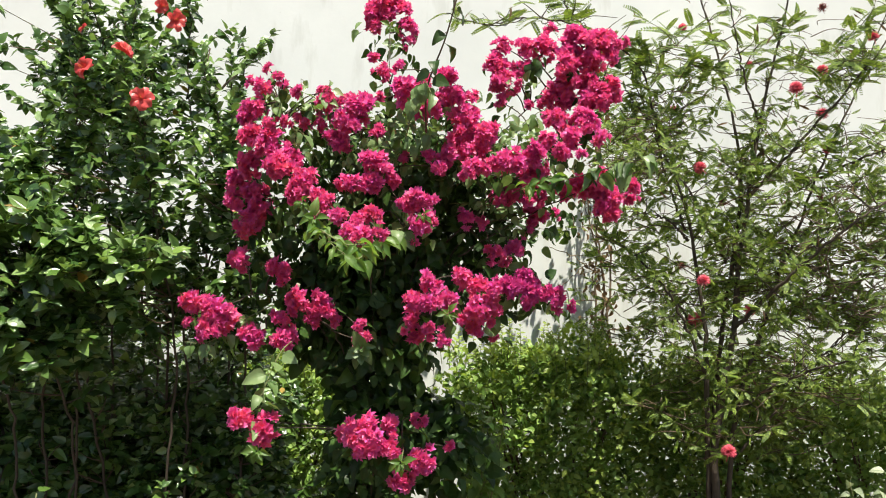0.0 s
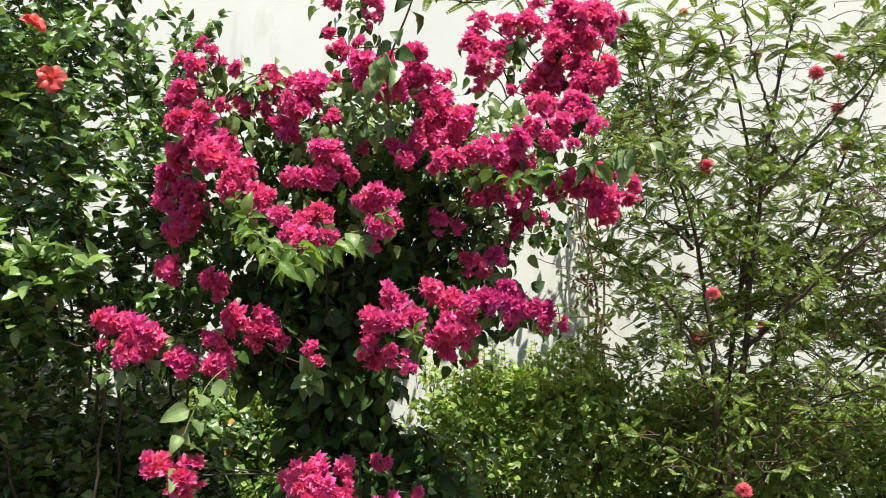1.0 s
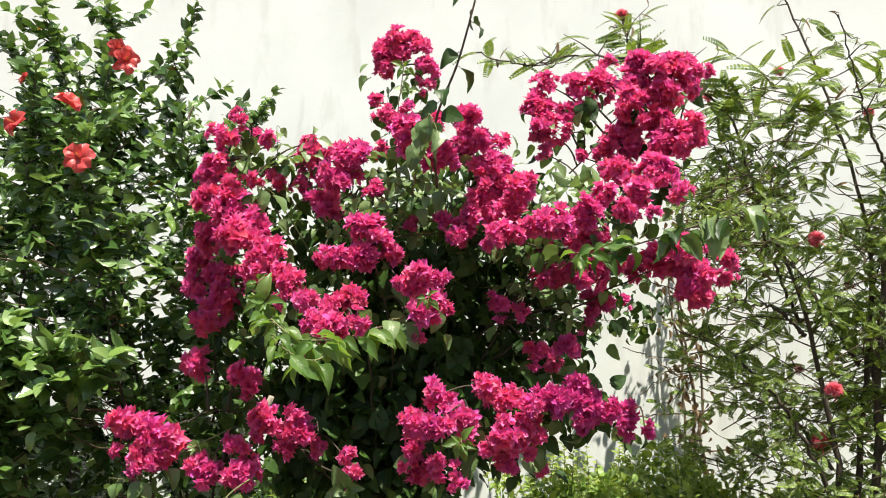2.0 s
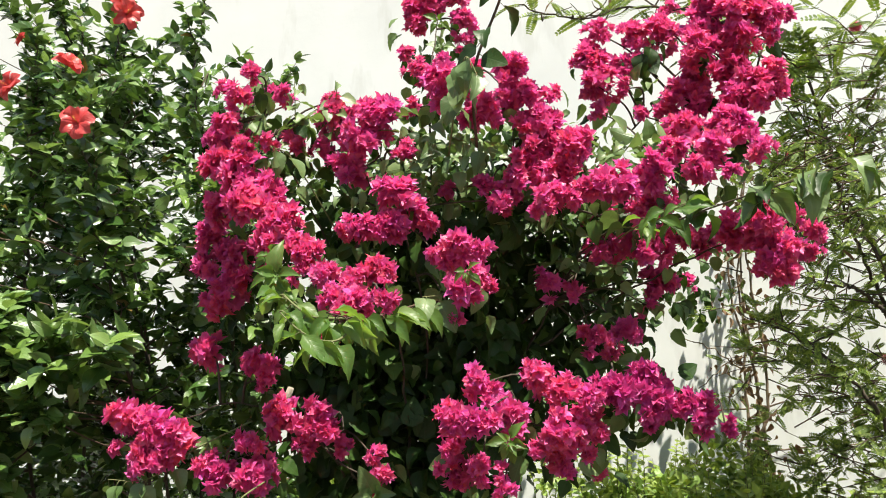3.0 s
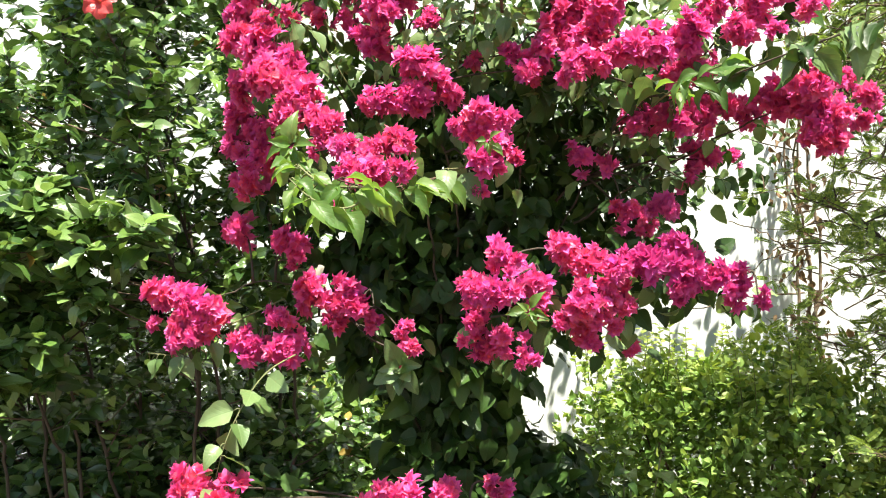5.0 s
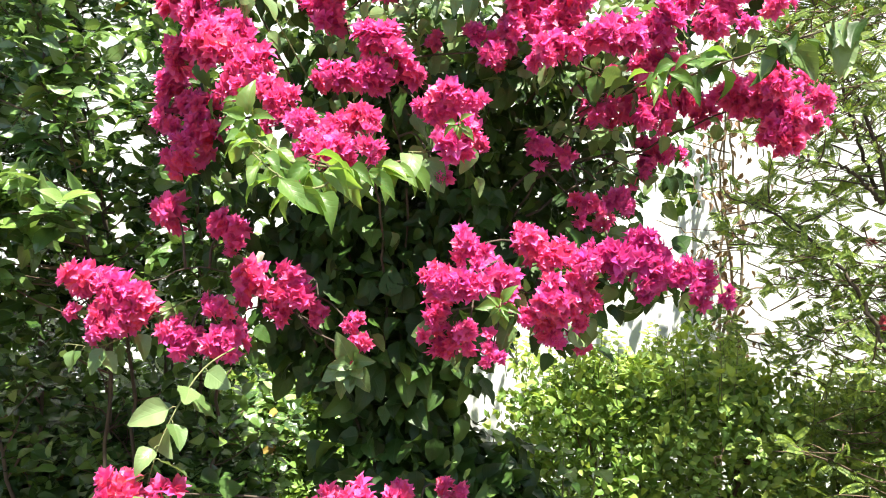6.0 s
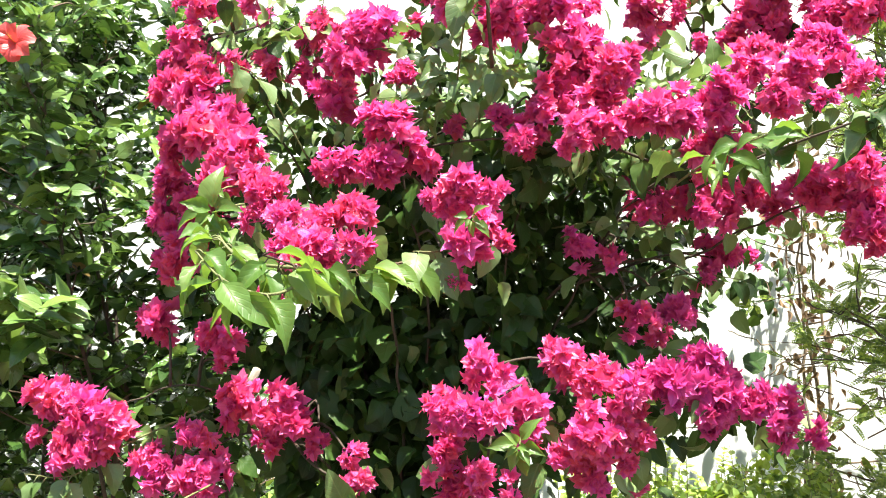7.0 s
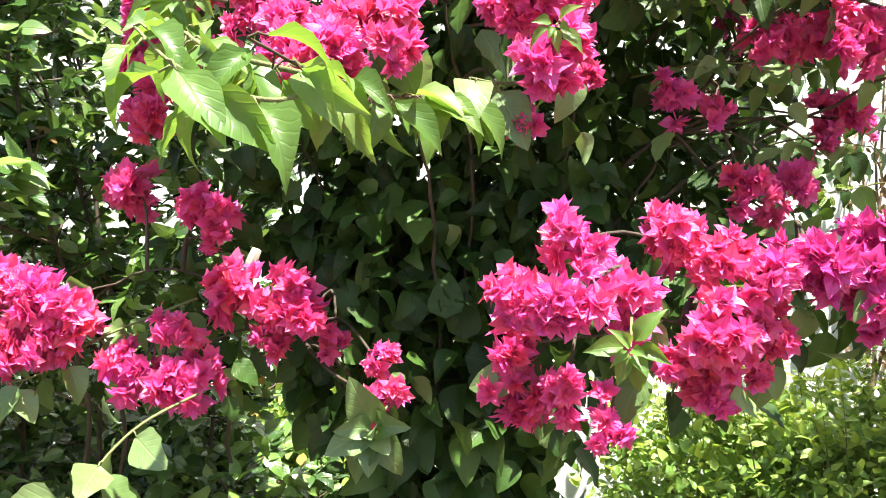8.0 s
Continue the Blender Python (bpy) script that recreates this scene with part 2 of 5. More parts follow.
class Soup:
    """Collects pieces with UVs and turns them into one mesh."""

    def __init__(self):
        self.v, self.loops, self.sizes, self.uv, self.count = [], [], [], [], 0

    def add(self, template, matrices):
        """The template (vertices, faces, uvs) once for each 4 x 4 matrix."""
        tv, tf, tuv = template
        m = np.asarray(matrices, float).reshape(-1, 4, 4)
        if not len(m):
            return self
        v = np.einsum("kij,nj->kni", m[:, :3, :3], tv) + m[:, None, :3, 3]
        flat = np.concatenate([np.asarray(f) for f in tf])
        off = self.count + np.arange(len(m))[:, None] * len(tv)
        self.v.append(v.reshape(-1, 3))
        self.loops.append((flat[None] + off).ravel())
        self.sizes.append(np.tile([len(f) for f in tf], len(m)))
        self.uv.append(np.tile(tuv[flat], (len(m), 1)))
        self.count += len(m) * len(tv)
        return self

    def tube(self, points, radii, sides=6):
        """A tapered round limb along the points."""
        p = np.asarray(points, float)
        k = len(p)
        r = np.broadcast_to(np.asarray(radii, float), (k,))
        along = unit(np.gradient(p, axis=0))
        ref = np.array([0.0, 0.0, 1.0]) if abs(along[:, 2]).mean() < 0.8 else np.array([1.0, 0.0, 0.0])
        a = unit(np.cross(along, ref))
        b = np.cross(along, a)
        ang = np.arange(sides) * 2 * np.pi / sides
        ring = p[:, None] + r[:, None, None] * (np.cos(ang)[None, :, None] * a[:, None] + np.sin(ang)[None, :, None] * b[:, None])
        v = ring.reshape(-1, 3)
        faces = [(i * sides + j, i * sides + (j + 1) % sides, (i + 1) * sides + (j + 1) % sides, (i + 1) * sides + j) for i in range(k - 1) for j in range(sides)]
        faces += [tuple(range(sides))[::-1], tuple((k - 1) * sides + j for j in range(sides))]
        return self.add((v, faces, np.zeros((len(v), 2))), np.eye(4)[None])

    def mesh(self, name, material, smooth=True):
        me = bpy.data.meshes.new(name)
        if not self.v:
            return me
        v, loops, sizes, uv = (np.concatenate(x) for x in (self.v, self.loops, self.sizes, self.uv))
        me.vertices.add(len(v))
        me.vertices.foreach_set("co", v.astype(np.float32).ravel())
        me.loops.add(len(loops))
        me.loops.foreach_set("vertex_index", loops.astype(np.int32))
        me.polygons.add(len(sizes))
        me.polygons.foreach_set("loop_start", np.concatenate([[0], np.cumsum(sizes)[:-1]]).astype(np.int32))
        me.polygons.foreach_set("loop_total", sizes.astype(np.int32))
        me.update(calc_edges=True)
        layer = me.uv_layers.new(name="UVMap")
        layer.data.foreach_set("uv", uv.astype(np.float32).ravel())
        me.polygons.foreach_set("use_smooth", np.full(len(sizes), smooth))
        me.validate()
        me.materials.append(material)
        return me


def thing(name, place, label, category, group="", kind=""):
    ob = new(name)
    ob.location = place
    ob.empty_display_size = 0.1
    WORLD_OF[ob] = Matrix.Translation(place)
    return tagged(ob, label, category, group, kind)


def part(name, mesh, parent, m=None, label="", kind=""):
    """One mesh under a thing or a part, at the world pose m."""
    ob = new(name, mesh)
    m = Matrix(m) if m is not None else Matrix()
    ob.parent = parent
    ob.matrix_parent_inverse = WORLD_OF[parent].inverted()
    ob.matrix_basis = m
    WORLD_OF[ob] = m
    return tagged(ob, label, kind=kind)


def leaf(length=1.0, width=0.6, rows=5, fold=0.25, droop=0.25, blunt=0.45, wave=0.0, twist=0.0, half=1, full=None):
    """A leaf along +y, its face to +z: two halves of so many strips, folded along the midrib and curved down."""
    t = np.linspace(0, 1, rows + 1)
    w = np.sin(np.pi * np.clip(t, 0, 1) ** blunt) ** (full or (0.85 if half == 1 else 0.72)) * (1 - 0.22 * t)
    w = w / w.max() * width / 2
    w[0], w[-1] = 0.04 * width, 0.0
    v, uv, f = [], [], []
    cols = 2 * half + 1
    for i, (a, h) in enumerate(zip(t, w)):
        bend = droop * 1.6 * a
        y = length * math.sin(min(bend, 1.5)) / max(droop * 1.6, 1e-3) if droop > 0.02 else length * a
        z = -length * (1 - math.cos(min(bend, 1.5))) / max(droop * 1.6, 1e-3) if droop > 0.02 else 0.0
        turn = twist * a
        for k in range(cols) if i < rows else (half,):
            side = k / half - 1
            x = side * h
            lift = fold * h * abs(side) ** (1.0 if half == 1 else 1.5) + wave * length * math.sin(i * 2.3 + 1.5 * side) * side * (h > 0)
            v.append((x * math.cos(turn), y, z + lift + x * math.sin(turn)))
            uv.append((0.5 + side * h / width, a))
    for i in range(rows - 1):
        for k in range(cols - 1):
            j = i * cols + k
            f.append((j, j + 1, j + cols + 1, j + cols))
    f += [((rows - 1) * cols + k, (rows - 1) * cols + k + 1, rows * cols) for k in range(cols - 1)]
    return np.array(v), f, np.array(uv)


def petal(width, ruffle, seed):
    """A broad fan-shaped petal along +y with a ruffled round edge, cupped and bent back."""
    r = np.random.default_rng(seed)
    v, uv, f = [], [], []
    phase = r.uniform(0, 6)
    for i in range(7):
        a = i / 6
        for k in range(7):
            g = k / 3 - 1
            h = width / 2 * (0.16 + 0.84 * math.sin(math.pi / 2 * min(1.0, a * 1.15)) ** 1.1)
            y = a * (1 - 0.2 * g * g * a) + 0.03 * math.sin(5 * g + phase) * a * a
            z = 0.22 * a - 0.4 * a**3 - 0.1 * g * g * a + ruffle * a * a * math.sin(4.5 * g + phase + 2 * a)
            v.append((g * h, y, z))
            uv.append((0.5 + g * 0.5, a))
            if i and k:
                j = i * 7 + k
                f.append((j - 8, j - 7, j, j - 1))
    return np.array(v), f, np.array(uv)


def poses(places, ways, ups, sizes):
    """Matrices with y along the way, z towards up, at the places and sizes."""
    p, y = np.asarray(places, float), unit(ways)
    x = unit(np.cross(y, unit(ups)))
    z = np.cross(x, y)
    s = np.broadcast_to(np.asarray(sizes, float), (len(p),))[:, None]
    m = np.zeros((len(p), 4, 4))
    m[:, :3, 0], m[:, :3, 1], m[:, :3, 2], m[:, :3, 3], m[:, 3, 3] = x * s, y * s, z * s, p, 1
    return m


def curve(points, steps=24, wobble=0.0):
    """A smooth line through the points."""
    p = np.asarray(points, float)
    p = np.concatenate([[2 * p[0] - p[1]], p, [2 * p[-1] - p[-2]]])
    out = []
    n = len(p) - 3
    for u in np.linspace(0, n, steps, endpoint=True):
        i = min(int(u), n - 1)
        t = u - i
        a, b, c, d = p[i : i + 4]
        out.append(0.5 * (2 * b + (c - a) * t + (2 * a - 5 * b + 4 * c - d) * t * t + (3 * b - a - 3 * c + d) * t**3))
    out = np.array(out)
    if wobble:
        out[1:-1] += rng.normal(0, wobble, (steps - 2, 3))
    return out


def in_ball(k):
    d = unit(rng.normal(size=(k, 3)))
    return d * rng.random((k, 1)) ** (1 / 3)


def pick_apart(name, template_meshes, matrices, parent, limit, soup, templates, label=""):
    """The frontmost pieces (least y) as objects of their own, the others into the soup."""
    m = np.asarray(matrices).reshape(-1, 4, 4)
    order = np.argsort(m[:, 1, 3])
    kind = rng.integers(0, len(templates), len(m))
    for i in order[:limit]:
        part(name, template_meshes[kind[i]], parent, m[i], label)
    rest = order[limit:]
    for k, t in enumerate(templates):
        soup.add(t, m[rest[kind[rest] == k]])


# ---- ground and wall ----
def ground():
    xs = np.concatenate([[-300, -60, -15], np.linspace(-6, 6, 61), [15, 60, 300]])
    ys = np.concatenate([[-300, -60, -15], np.linspace(-4, 5.2, 47), [15, 60, 300]])
    v, f = [], []
    for j, y in enumerate(ys):
        for i, x in enumerate(xs):
            near = abs(x) <= 6 and -4 <= y <= 5.2
            v.append((x, y, 0.03 * noise.noise((x * 1.7, y * 1.7, 0)) + 0.012 * noise.noise((x * 7, y * 7, 3)) if near else 0.0))
            if i and j:
                b = j * len(xs) + i
                f.append((b - 1 - len(xs), b - len(xs), b, b - 1))
    s = Soup().add((np.array(v), f, np.zeros((len(v), 2))), np.eye(4)[None])
    tagged(new("ground", s.mesh("ground", SOIL)), "bare brown garden soil under the shrubs", "ground", kind="structure")


WALL_Y = 5.1


def garden_wall():
    bm = bmesh.new()
    bmesh.ops.create_cube(bm, size=1.0, matrix=pose(0, WALL_Y + 0.12, 2.4) @ Matrix.Diagonal((24, 0.24, 5.0, 1)))
    bmesh.ops.bevel(bm, geom=bm.edges[:], offset=0.02, segments=2, affect="EDGES")
    me = bpy.data.meshes.new("wall_north")
    bm.to_mesh(me)
    bm.free()
    me.materials.append(PLASTER)
    tagged(new("wall_north", me), "tall white painted plaster garden wall, slightly stained", "wall", kind="structure")


ground()
garden_wall()

# ---- bougainvillea ----
BOUG = (-0.3, 3.38, 0.0)
LEFT_ARCH = [
    (-0.67, 3.05, 2.09, 0.052), (-0.57, 2.95, 1.96, 0.064), (-0.52, 2.87, 1.87, 0.06), (-0.44, 2.83, 1.82, 0.052),
    (-0.49, 2.9, 1.9, 0.044), (-0.74, 3.15, 1.86, 0.05), (-0.67, 3.15, 1.82, 0.058), (-0.75, 3.15, 1.79, 0.046),
    (-0.65, 3.12, 1.75, 0.051), (-0.69, 3.1, 1.7, 0.05), (-0.45, 2.82, 1.78, 0.046), (-0.37, 2.8, 1.76, 0.044),
    (-0.31, 2.74, 1.7, 0.037), (-0.37, 2.78, 1.71, 0.029), (-0.67, 3.05, 1.91, 0.05),
]
FRONT_SHOOT = [
    (-0.27, 2.66, 1.64, 0.034), (-0.22, 2.64, 1.63, 0.041), (-0.21, 2.74, 1.7, 0.043), (-0.17, 2.63, 1.64, 0.031),
    (-0.25, 2.7, 1.68, 0.035), (-0.26, 2.6, 1.57, 0.014),
]
TOP_LEFT = [
    (-0.6, 3.0, 2.24, 0.025), (-0.65, 2.98, 2.18, 0.034), (-0.54, 3.02, 2.19, 0.031), (-0.51, 3.04, 2.16, 0.028), (-0.43, 3.08, 2.18, 0.025), (-0.49, 3.0, 2.06, 0.024),
    (-0.61, 2.97, 2.16, 0.046), (-0.53, 2.87, 2.17, 0.02), (-0.63, 2.97, 2.09, 0.052), (-0.68, 3.0, 2.07, 0.036),
    (-0.47, 2.92, 2.13, 0.039), (-0.4, 3.06, 2.17, 0.036), (-0.36, 3.06, 2.13, 0.033), (-0.53, 2.97, 2.04, 0.04),
    (-0.46, 3.0, 2.04, 0.035), (-0.64, 2.97, 1.99, 0.061), (-0.58, 2.95, 2.03, 0.04),
]
CROWN_MID = [
    (-0.4, 3.05, 2.12, 0.051), (-0.31, 3.0, 2.05, 0.06), (-0.36, 3.05, 1.99, 0.05), (-0.28, 3.0, 2.1, 0.056),
    (-0.43, 3.05, 2.05, 0.034), (-0.22, 2.92, 1.89, 0.051), (-0.18, 2.97, 1.85, 0.045), (-0.29, 2.91, 1.82, 0.04),
    (-0.23, 2.93, 1.83, 0.047), (-0.34, 2.95, 1.83, 0.026), (-0.22, 3.0, 2.01, 0.036), (-0.08, 2.87, 1.77, 0.047),
    (-0.12, 2.87, 1.75, 0.031), (-0.03, 2.87, 1.76, 0.033), (-0.05, 2.85, 1.69, 0.044), (-0.09, 2.88, 1.63, 0.019),
    (-0.02, 2.95, 1.7, 0.014), (-0.04, 3.0, 1.93, 0.024), (-0.01, 3.02, 1.9, 0.038), (-0.13, 3.05, 1.93, 0.028),
]
TIP = [
    (-0.28, 3.4, 2.57, 0.056), (-0.24, 3.4, 2.6, 0.05), (-0.18, 3.4, 2.58, 0.052), (-0.15, 3.4, 2.51, 0.046),
    (-0.14, 3.4, 2.45, 0.034), (-0.28, 3.4, 2.51, 0.042), (-0.22, 3.12, 2.26, 0.036), (-0.16, 3.12, 2.27, 0.03),
    (-0.23, 3.1, 2.14, 0.026), (-0.14, 3.05, 2.19, 0.029), (-0.25, 3.15, 2.31, 0.03),
]
CROWN_RIGHT = [
    (-0.12, 2.95, 2.14, 0.056), (-0.2, 3.1, 2.25, 0.031), (-0.22, 3.1, 2.15, 0.027), (-0.03, 2.97, 2.08, 0.052),
    (0.01, 3.05, 2.21, 0.046), (0.03, 3.05, 2.13, 0.065), (0.08, 3.05, 2.07, 0.062), (0.15, 3.0, 2.0, 0.055),
    (0.09, 3.05, 2.01, 0.061), (0.05, 3.05, 1.96, 0.061), (0.12, 3.0, 1.94, 0.046), (-0.04, 3.02, 1.93, 0.03),
    (-0.0, 3.05, 1.9, 0.035), (-0.06, 2.95, 2.16, 0.038), (0.1, 3.06, 2.14, 0.033),
]
RIGHT_ARM = [
    (0.1, 2.93, 1.87, 0.043), (0.15, 2.93, 1.87, 0.039), (0.21, 2.93, 1.89, 0.047), (0.25, 2.94, 1.9, 0.042),
    (0.3, 2.96, 1.92, 0.049), (0.35, 2.98, 1.97, 0.037), (0.21, 3.2, 1.81, 0.044), (0.29, 3.24, 1.835, 0.058),
    (0.25, 3.3, 1.9, 0.044), (0.3, 3.05, 1.86, 0.049), (0.34, 3.05, 1.88, 0.038), (0.34, 3.27, 1.835, 0.048),
    (0.4, 3.32, 1.86, 0.045), (0.46, 3.38, 1.85, 0.042), (0.08, 3.2, 1.735, 0.04), (0.135, 3.22, 1.725, 0.031),
    (0.35, 3.46, 1.76, 0.05), (0.45, 3.67, 1.79, 0.032), (0.18, 3.2, 1.61, 0.042), (0.26, 3.32, 1.63, 0.043),
    (0.17, 3.41, 1.92, 0.04), (0.28, 3.48, 1.9, 0.05), (0.35, 3.42, 1.87, 0.045), (0.32, 3.4, 1.7, 0.03),
    (0.22, 3.26, 1.58, 0.03),
]
UPPER_RIGHT = [
    (0.22, 3.3, 2.4, 0.04), (0.19, 3.3, 2.32, 0.054), (0.21, 3.3, 2.26, 0.057), (0.27, 3.3, 2.24, 0.033),
    (0.31, 3.35, 2.4, 0.044), (0.29, 3.35, 2.33, 0.043), (0.38, 3.35, 2.39, 0.059), (0.41, 3.4, 2.49, 0.033),
    (0.46, 3.25, 2.36, 0.063), (0.49, 3.25, 2.41, 0.058), (0.54, 3.2, 2.37, 0.058), (0.6, 3.2, 2.37, 0.052),
    (0.45, 3.2, 2.28, 0.049), (0.54, 3.2, 2.31, 0.055), (0.61, 3.2, 2.32, 0.041), (0.45, 3.3, 2.27, 0.057),
    (0.52, 3.2, 2.23, 0.049), (0.44, 3.3, 2.19, 0.068), (0.38, 3.3, 2.19, 0.041),
]
UPPER_RIGHT_LOW = [
    (0.59, 3.2, 2.19, 0.063), (0.53, 3.2, 2.17, 0.048), (0.41, 3.2, 2.08, 0.053), (0.5, 3.15, 2.08, 0.057),
    (0.44, 3.05, 1.99, 0.053), (0.41, 3.0, 1.94, 0.037), (0.47, 3.0, 1.93, 0.022), (0.55, 3.1, 2.0, 0.037),
    (0.21, 3.3, 2.19, 0.029), (0.32, 3.3, 2.17, 0.026), (0.68, 3.3, 2.41, 0.022), (0.56, 3.2, 2.15, 0.043),
]
RIGHT_END = [
    (0.5, 3.3, 1.86, 0.055), (0.56, 3.2, 1.87, 0.052), (0.6, 3.23, 1.81, 0.056), (0.59, 3.23, 1.76, 0.053),
    (0.66, 3.3, 1.9, 0.032), (0.71, 3.34, 1.87, 0.038), (0.72, 3.4, 1.82, 0.034), (0.55, 3.25, 1.85, 0.038),
]
LOW_RIGHT = [
    (-0.03, 2.83, 1.5, 0.039), (0.07, 2.91, 1.51, 0.041), (0.12, 2.9, 1.49, 0.04), (0.16, 2.9, 1.47, 0.04),
    (0.22, 2.95, 1.49, 0.048), (0.28, 2.97, 1.5, 0.051), (0.29, 2.97, 1.46, 0.045), (0.3, 3.0, 1.43, 0.035),
    (0.35, 2.97, 1.46, 0.039), (0.39, 2.97, 1.46, 0.037), (0.38, 2.97, 1.42, 0.033), (0.43, 3.0, 1.42, 0.027),
]
LOW_RIGHT_FRONT = [
    (-0.08, 2.8, 1.44, 0.038), (-0.03, 2.78, 1.44, 0.042), (0.02, 2.85, 1.45, 0.043), (0.03, 2.84, 1.41, 0.033),
    (0.11, 2.86, 1.42, 0.041), (0.08, 2.88, 1.39, 0.032), (-0.09, 2.88, 1.39, 0.042), (-0.09, 2.88, 1.34, 0.04),
    (-0.03, 2.84, 1.35, 0.035), (0.01, 2.84, 1.32, 0.032), (0.11, 2.95, 1.35, 0.038), (0.18, 3.3, 1.31, 0.035),
    (0.15, 2.92, 1.43, 0.033), (0.17, 2.94, 1.46, 0.036), (0.13, 2.92, 1.38, 0.033), (0.18, 2.95, 1.405, 0.034),
    (0.16, 2.95, 1.37, 0.024),
]
LOW_LEFT = [
    (-0.83, 2.97, 1.43, 0.046), (-0.78, 2.98, 1.42, 0.053), (-0.73, 2.99, 1.39, 0.05), (-0.78, 2.98, 1.37, 0.041),
    (-0.78, 2.97, 1.34, 0.046), (-0.72, 2.99, 1.36, 0.043), (-0.85, 2.97, 1.37, 0.027), (-0.71, 3.1, 1.58, 0.053),
    (-0.57, 3.07, 1.55, 0.046), (-0.56, 3.07, 1.51, 0.032),
]
LOW_MIDDLE = [
    (-0.49, 3.03, 1.43, 0.05), (-0.41, 3.03, 1.43, 0.049), (-0.53, 2.95, 1.38, 0.037), (-0.44, 3.03, 1.38, 0.036),
    (-0.37, 3.08, 1.37, 0.03), (-0.28, 3.0, 1.35, 0.03), (-0.27, 3.0, 1.3, 0.037), (-0.64, 3.02, 1.32, 0.047),
    (-0.52, 2.95, 1.31, 0.046), (-0.51, 2.97, 1.34, 0.031),
]
LOWEST = [
    (-0.59, 2.7, 1.08, 0.054), (-0.52, 2.7, 1.06, 0.061), (-0.23, 2.88, 1.0, 0.097), (-0.28, 2.88, 1.01, 0.064),
    (-0.07, 2.95, 0.91, 0.073), (-0.12, 2.95, 0.86, 0.058), (-0.17, 2.92, 1.04, 0.053), (-0.07, 3.0, 1.04, 0.043),
    (0.03, 3.0, 0.95, 0.025), (-0.16, 2.9, 0.97, 0.057),
]

boug = thing("bougainvillea", BOUG, "large bougainvillea shrub covered in magenta bracts before a white wall", "shrub")
BL = [leaf(1, k, 8, f, d, 0.62, w, t, 2) for k, f, d, w, t in ((0.68, 0.25, 0.35, 0.02, 0.2), (0.6, 0.55, 0.6, 0.035, -0.5), (0.72, 0.15, 0.2, 0.04, 0.15), (0.62, 0.4, 0.85, 0.03, 0.6))]
BL_MESH = {m: [Soup().add(t, np.eye(4)[None]).mesh("leaf", m) for t in BL] for m in (BOUG_LEAF, BOUG_PALE)}
BY = [leaf(1, k, 10, f, d, 0.86, w, t, 2, 1.2) for k, f, d, w, t in ((0.48, 0.7, 0.7, 0.02, 0.5), (0.43, 0.95, 0.85, 0.03, -0.7), (0.52, 0.5, 0.5, 0.03, 0.6), (0.46, 0.8, 0.93, 0.02, -0.5))]
CURLED = {m: [Soup().add(leaf(1, k, 9, f, d, 0.64, w, t, 2), np.eye(4)[None]).mesh("leaf", m) for k, f, d, w, t in ((0.6, 0.6, 0.7, 0.03, 0.7), (0.54, 0.8, 0.9, 0.04, -0.8), (0.66, 0.45, 0.5, 0.04, 0.5), (0.56, 0.9, 0.8, 0.03, -0.4))] for m in (BOUG_LEAF, BOUG_PALE)}
BL_MESH[BOUG_YOUNG] = [Soup().add(t, np.eye(4)[None]).mesh("leaf", BOUG_YOUNG) for t in BY]


def blossom(seed):
    """A double blossom: whorls of pointed papery bracts round a common centre."""
    r = np.random.default_rng(seed)
    s = Soup()
    for whorl, (n, tip, size) in enumerate(((6, 1.08, 0.5), (6, 0.75, 0.48), (5, 0.42, 0.43), (3, 0.15, 0.32))):
        for k in range(n):
            a = 2 * math.pi * (k + 0.37 * whorl + r.uniform(-0.25, 0.25)) / n
            lean = tip * 1.2 + r.uniform(-0.4, 0.4)
            way = np.array([math.cos(a) * math.sin(lean), math.sin(a) * math.sin(lean), math.cos(lean)])
            up = np.array([-math.cos(a) * math.cos(lean), -math.sin(a) * math.cos(lean), math.sin(lean)]) + r.normal(0, 0.35, 3)
            t = leaf(1, r.uniform(0.58, 0.85), 4, r.uniform(0.05, 0.5), r.uniform(-0.25, 0.5), r.uniform(0.52, 0.7), r.uniform(0.01, 0.09), r.uniform(-0.8, 0.8))
            s.add(t, poses([way * 0.05], [way], [up], size * r.uniform(0.72, 1.12)))
    return s


BLOSSOM = [blossom(40 + k) for k in range(8)]
BLOSSOM_MESH = {m: [b.mesh("blossom", m) for b in BLOSSOM] for m in (BRACT, PURPLE_BRACT)}


def as_template(s):
    v, loops, sizes, uv = (np.concatenate(x) for x in (s.v, s.loops, s.sizes, s.uv))
    f, at = [], 0
    for n in sizes:
        f.append(tuple(loops[at : at + n]))
        at += n
    tuv = np.zeros((len(v), 2))
    tuv[loops] = uv
    return v, f, tuv


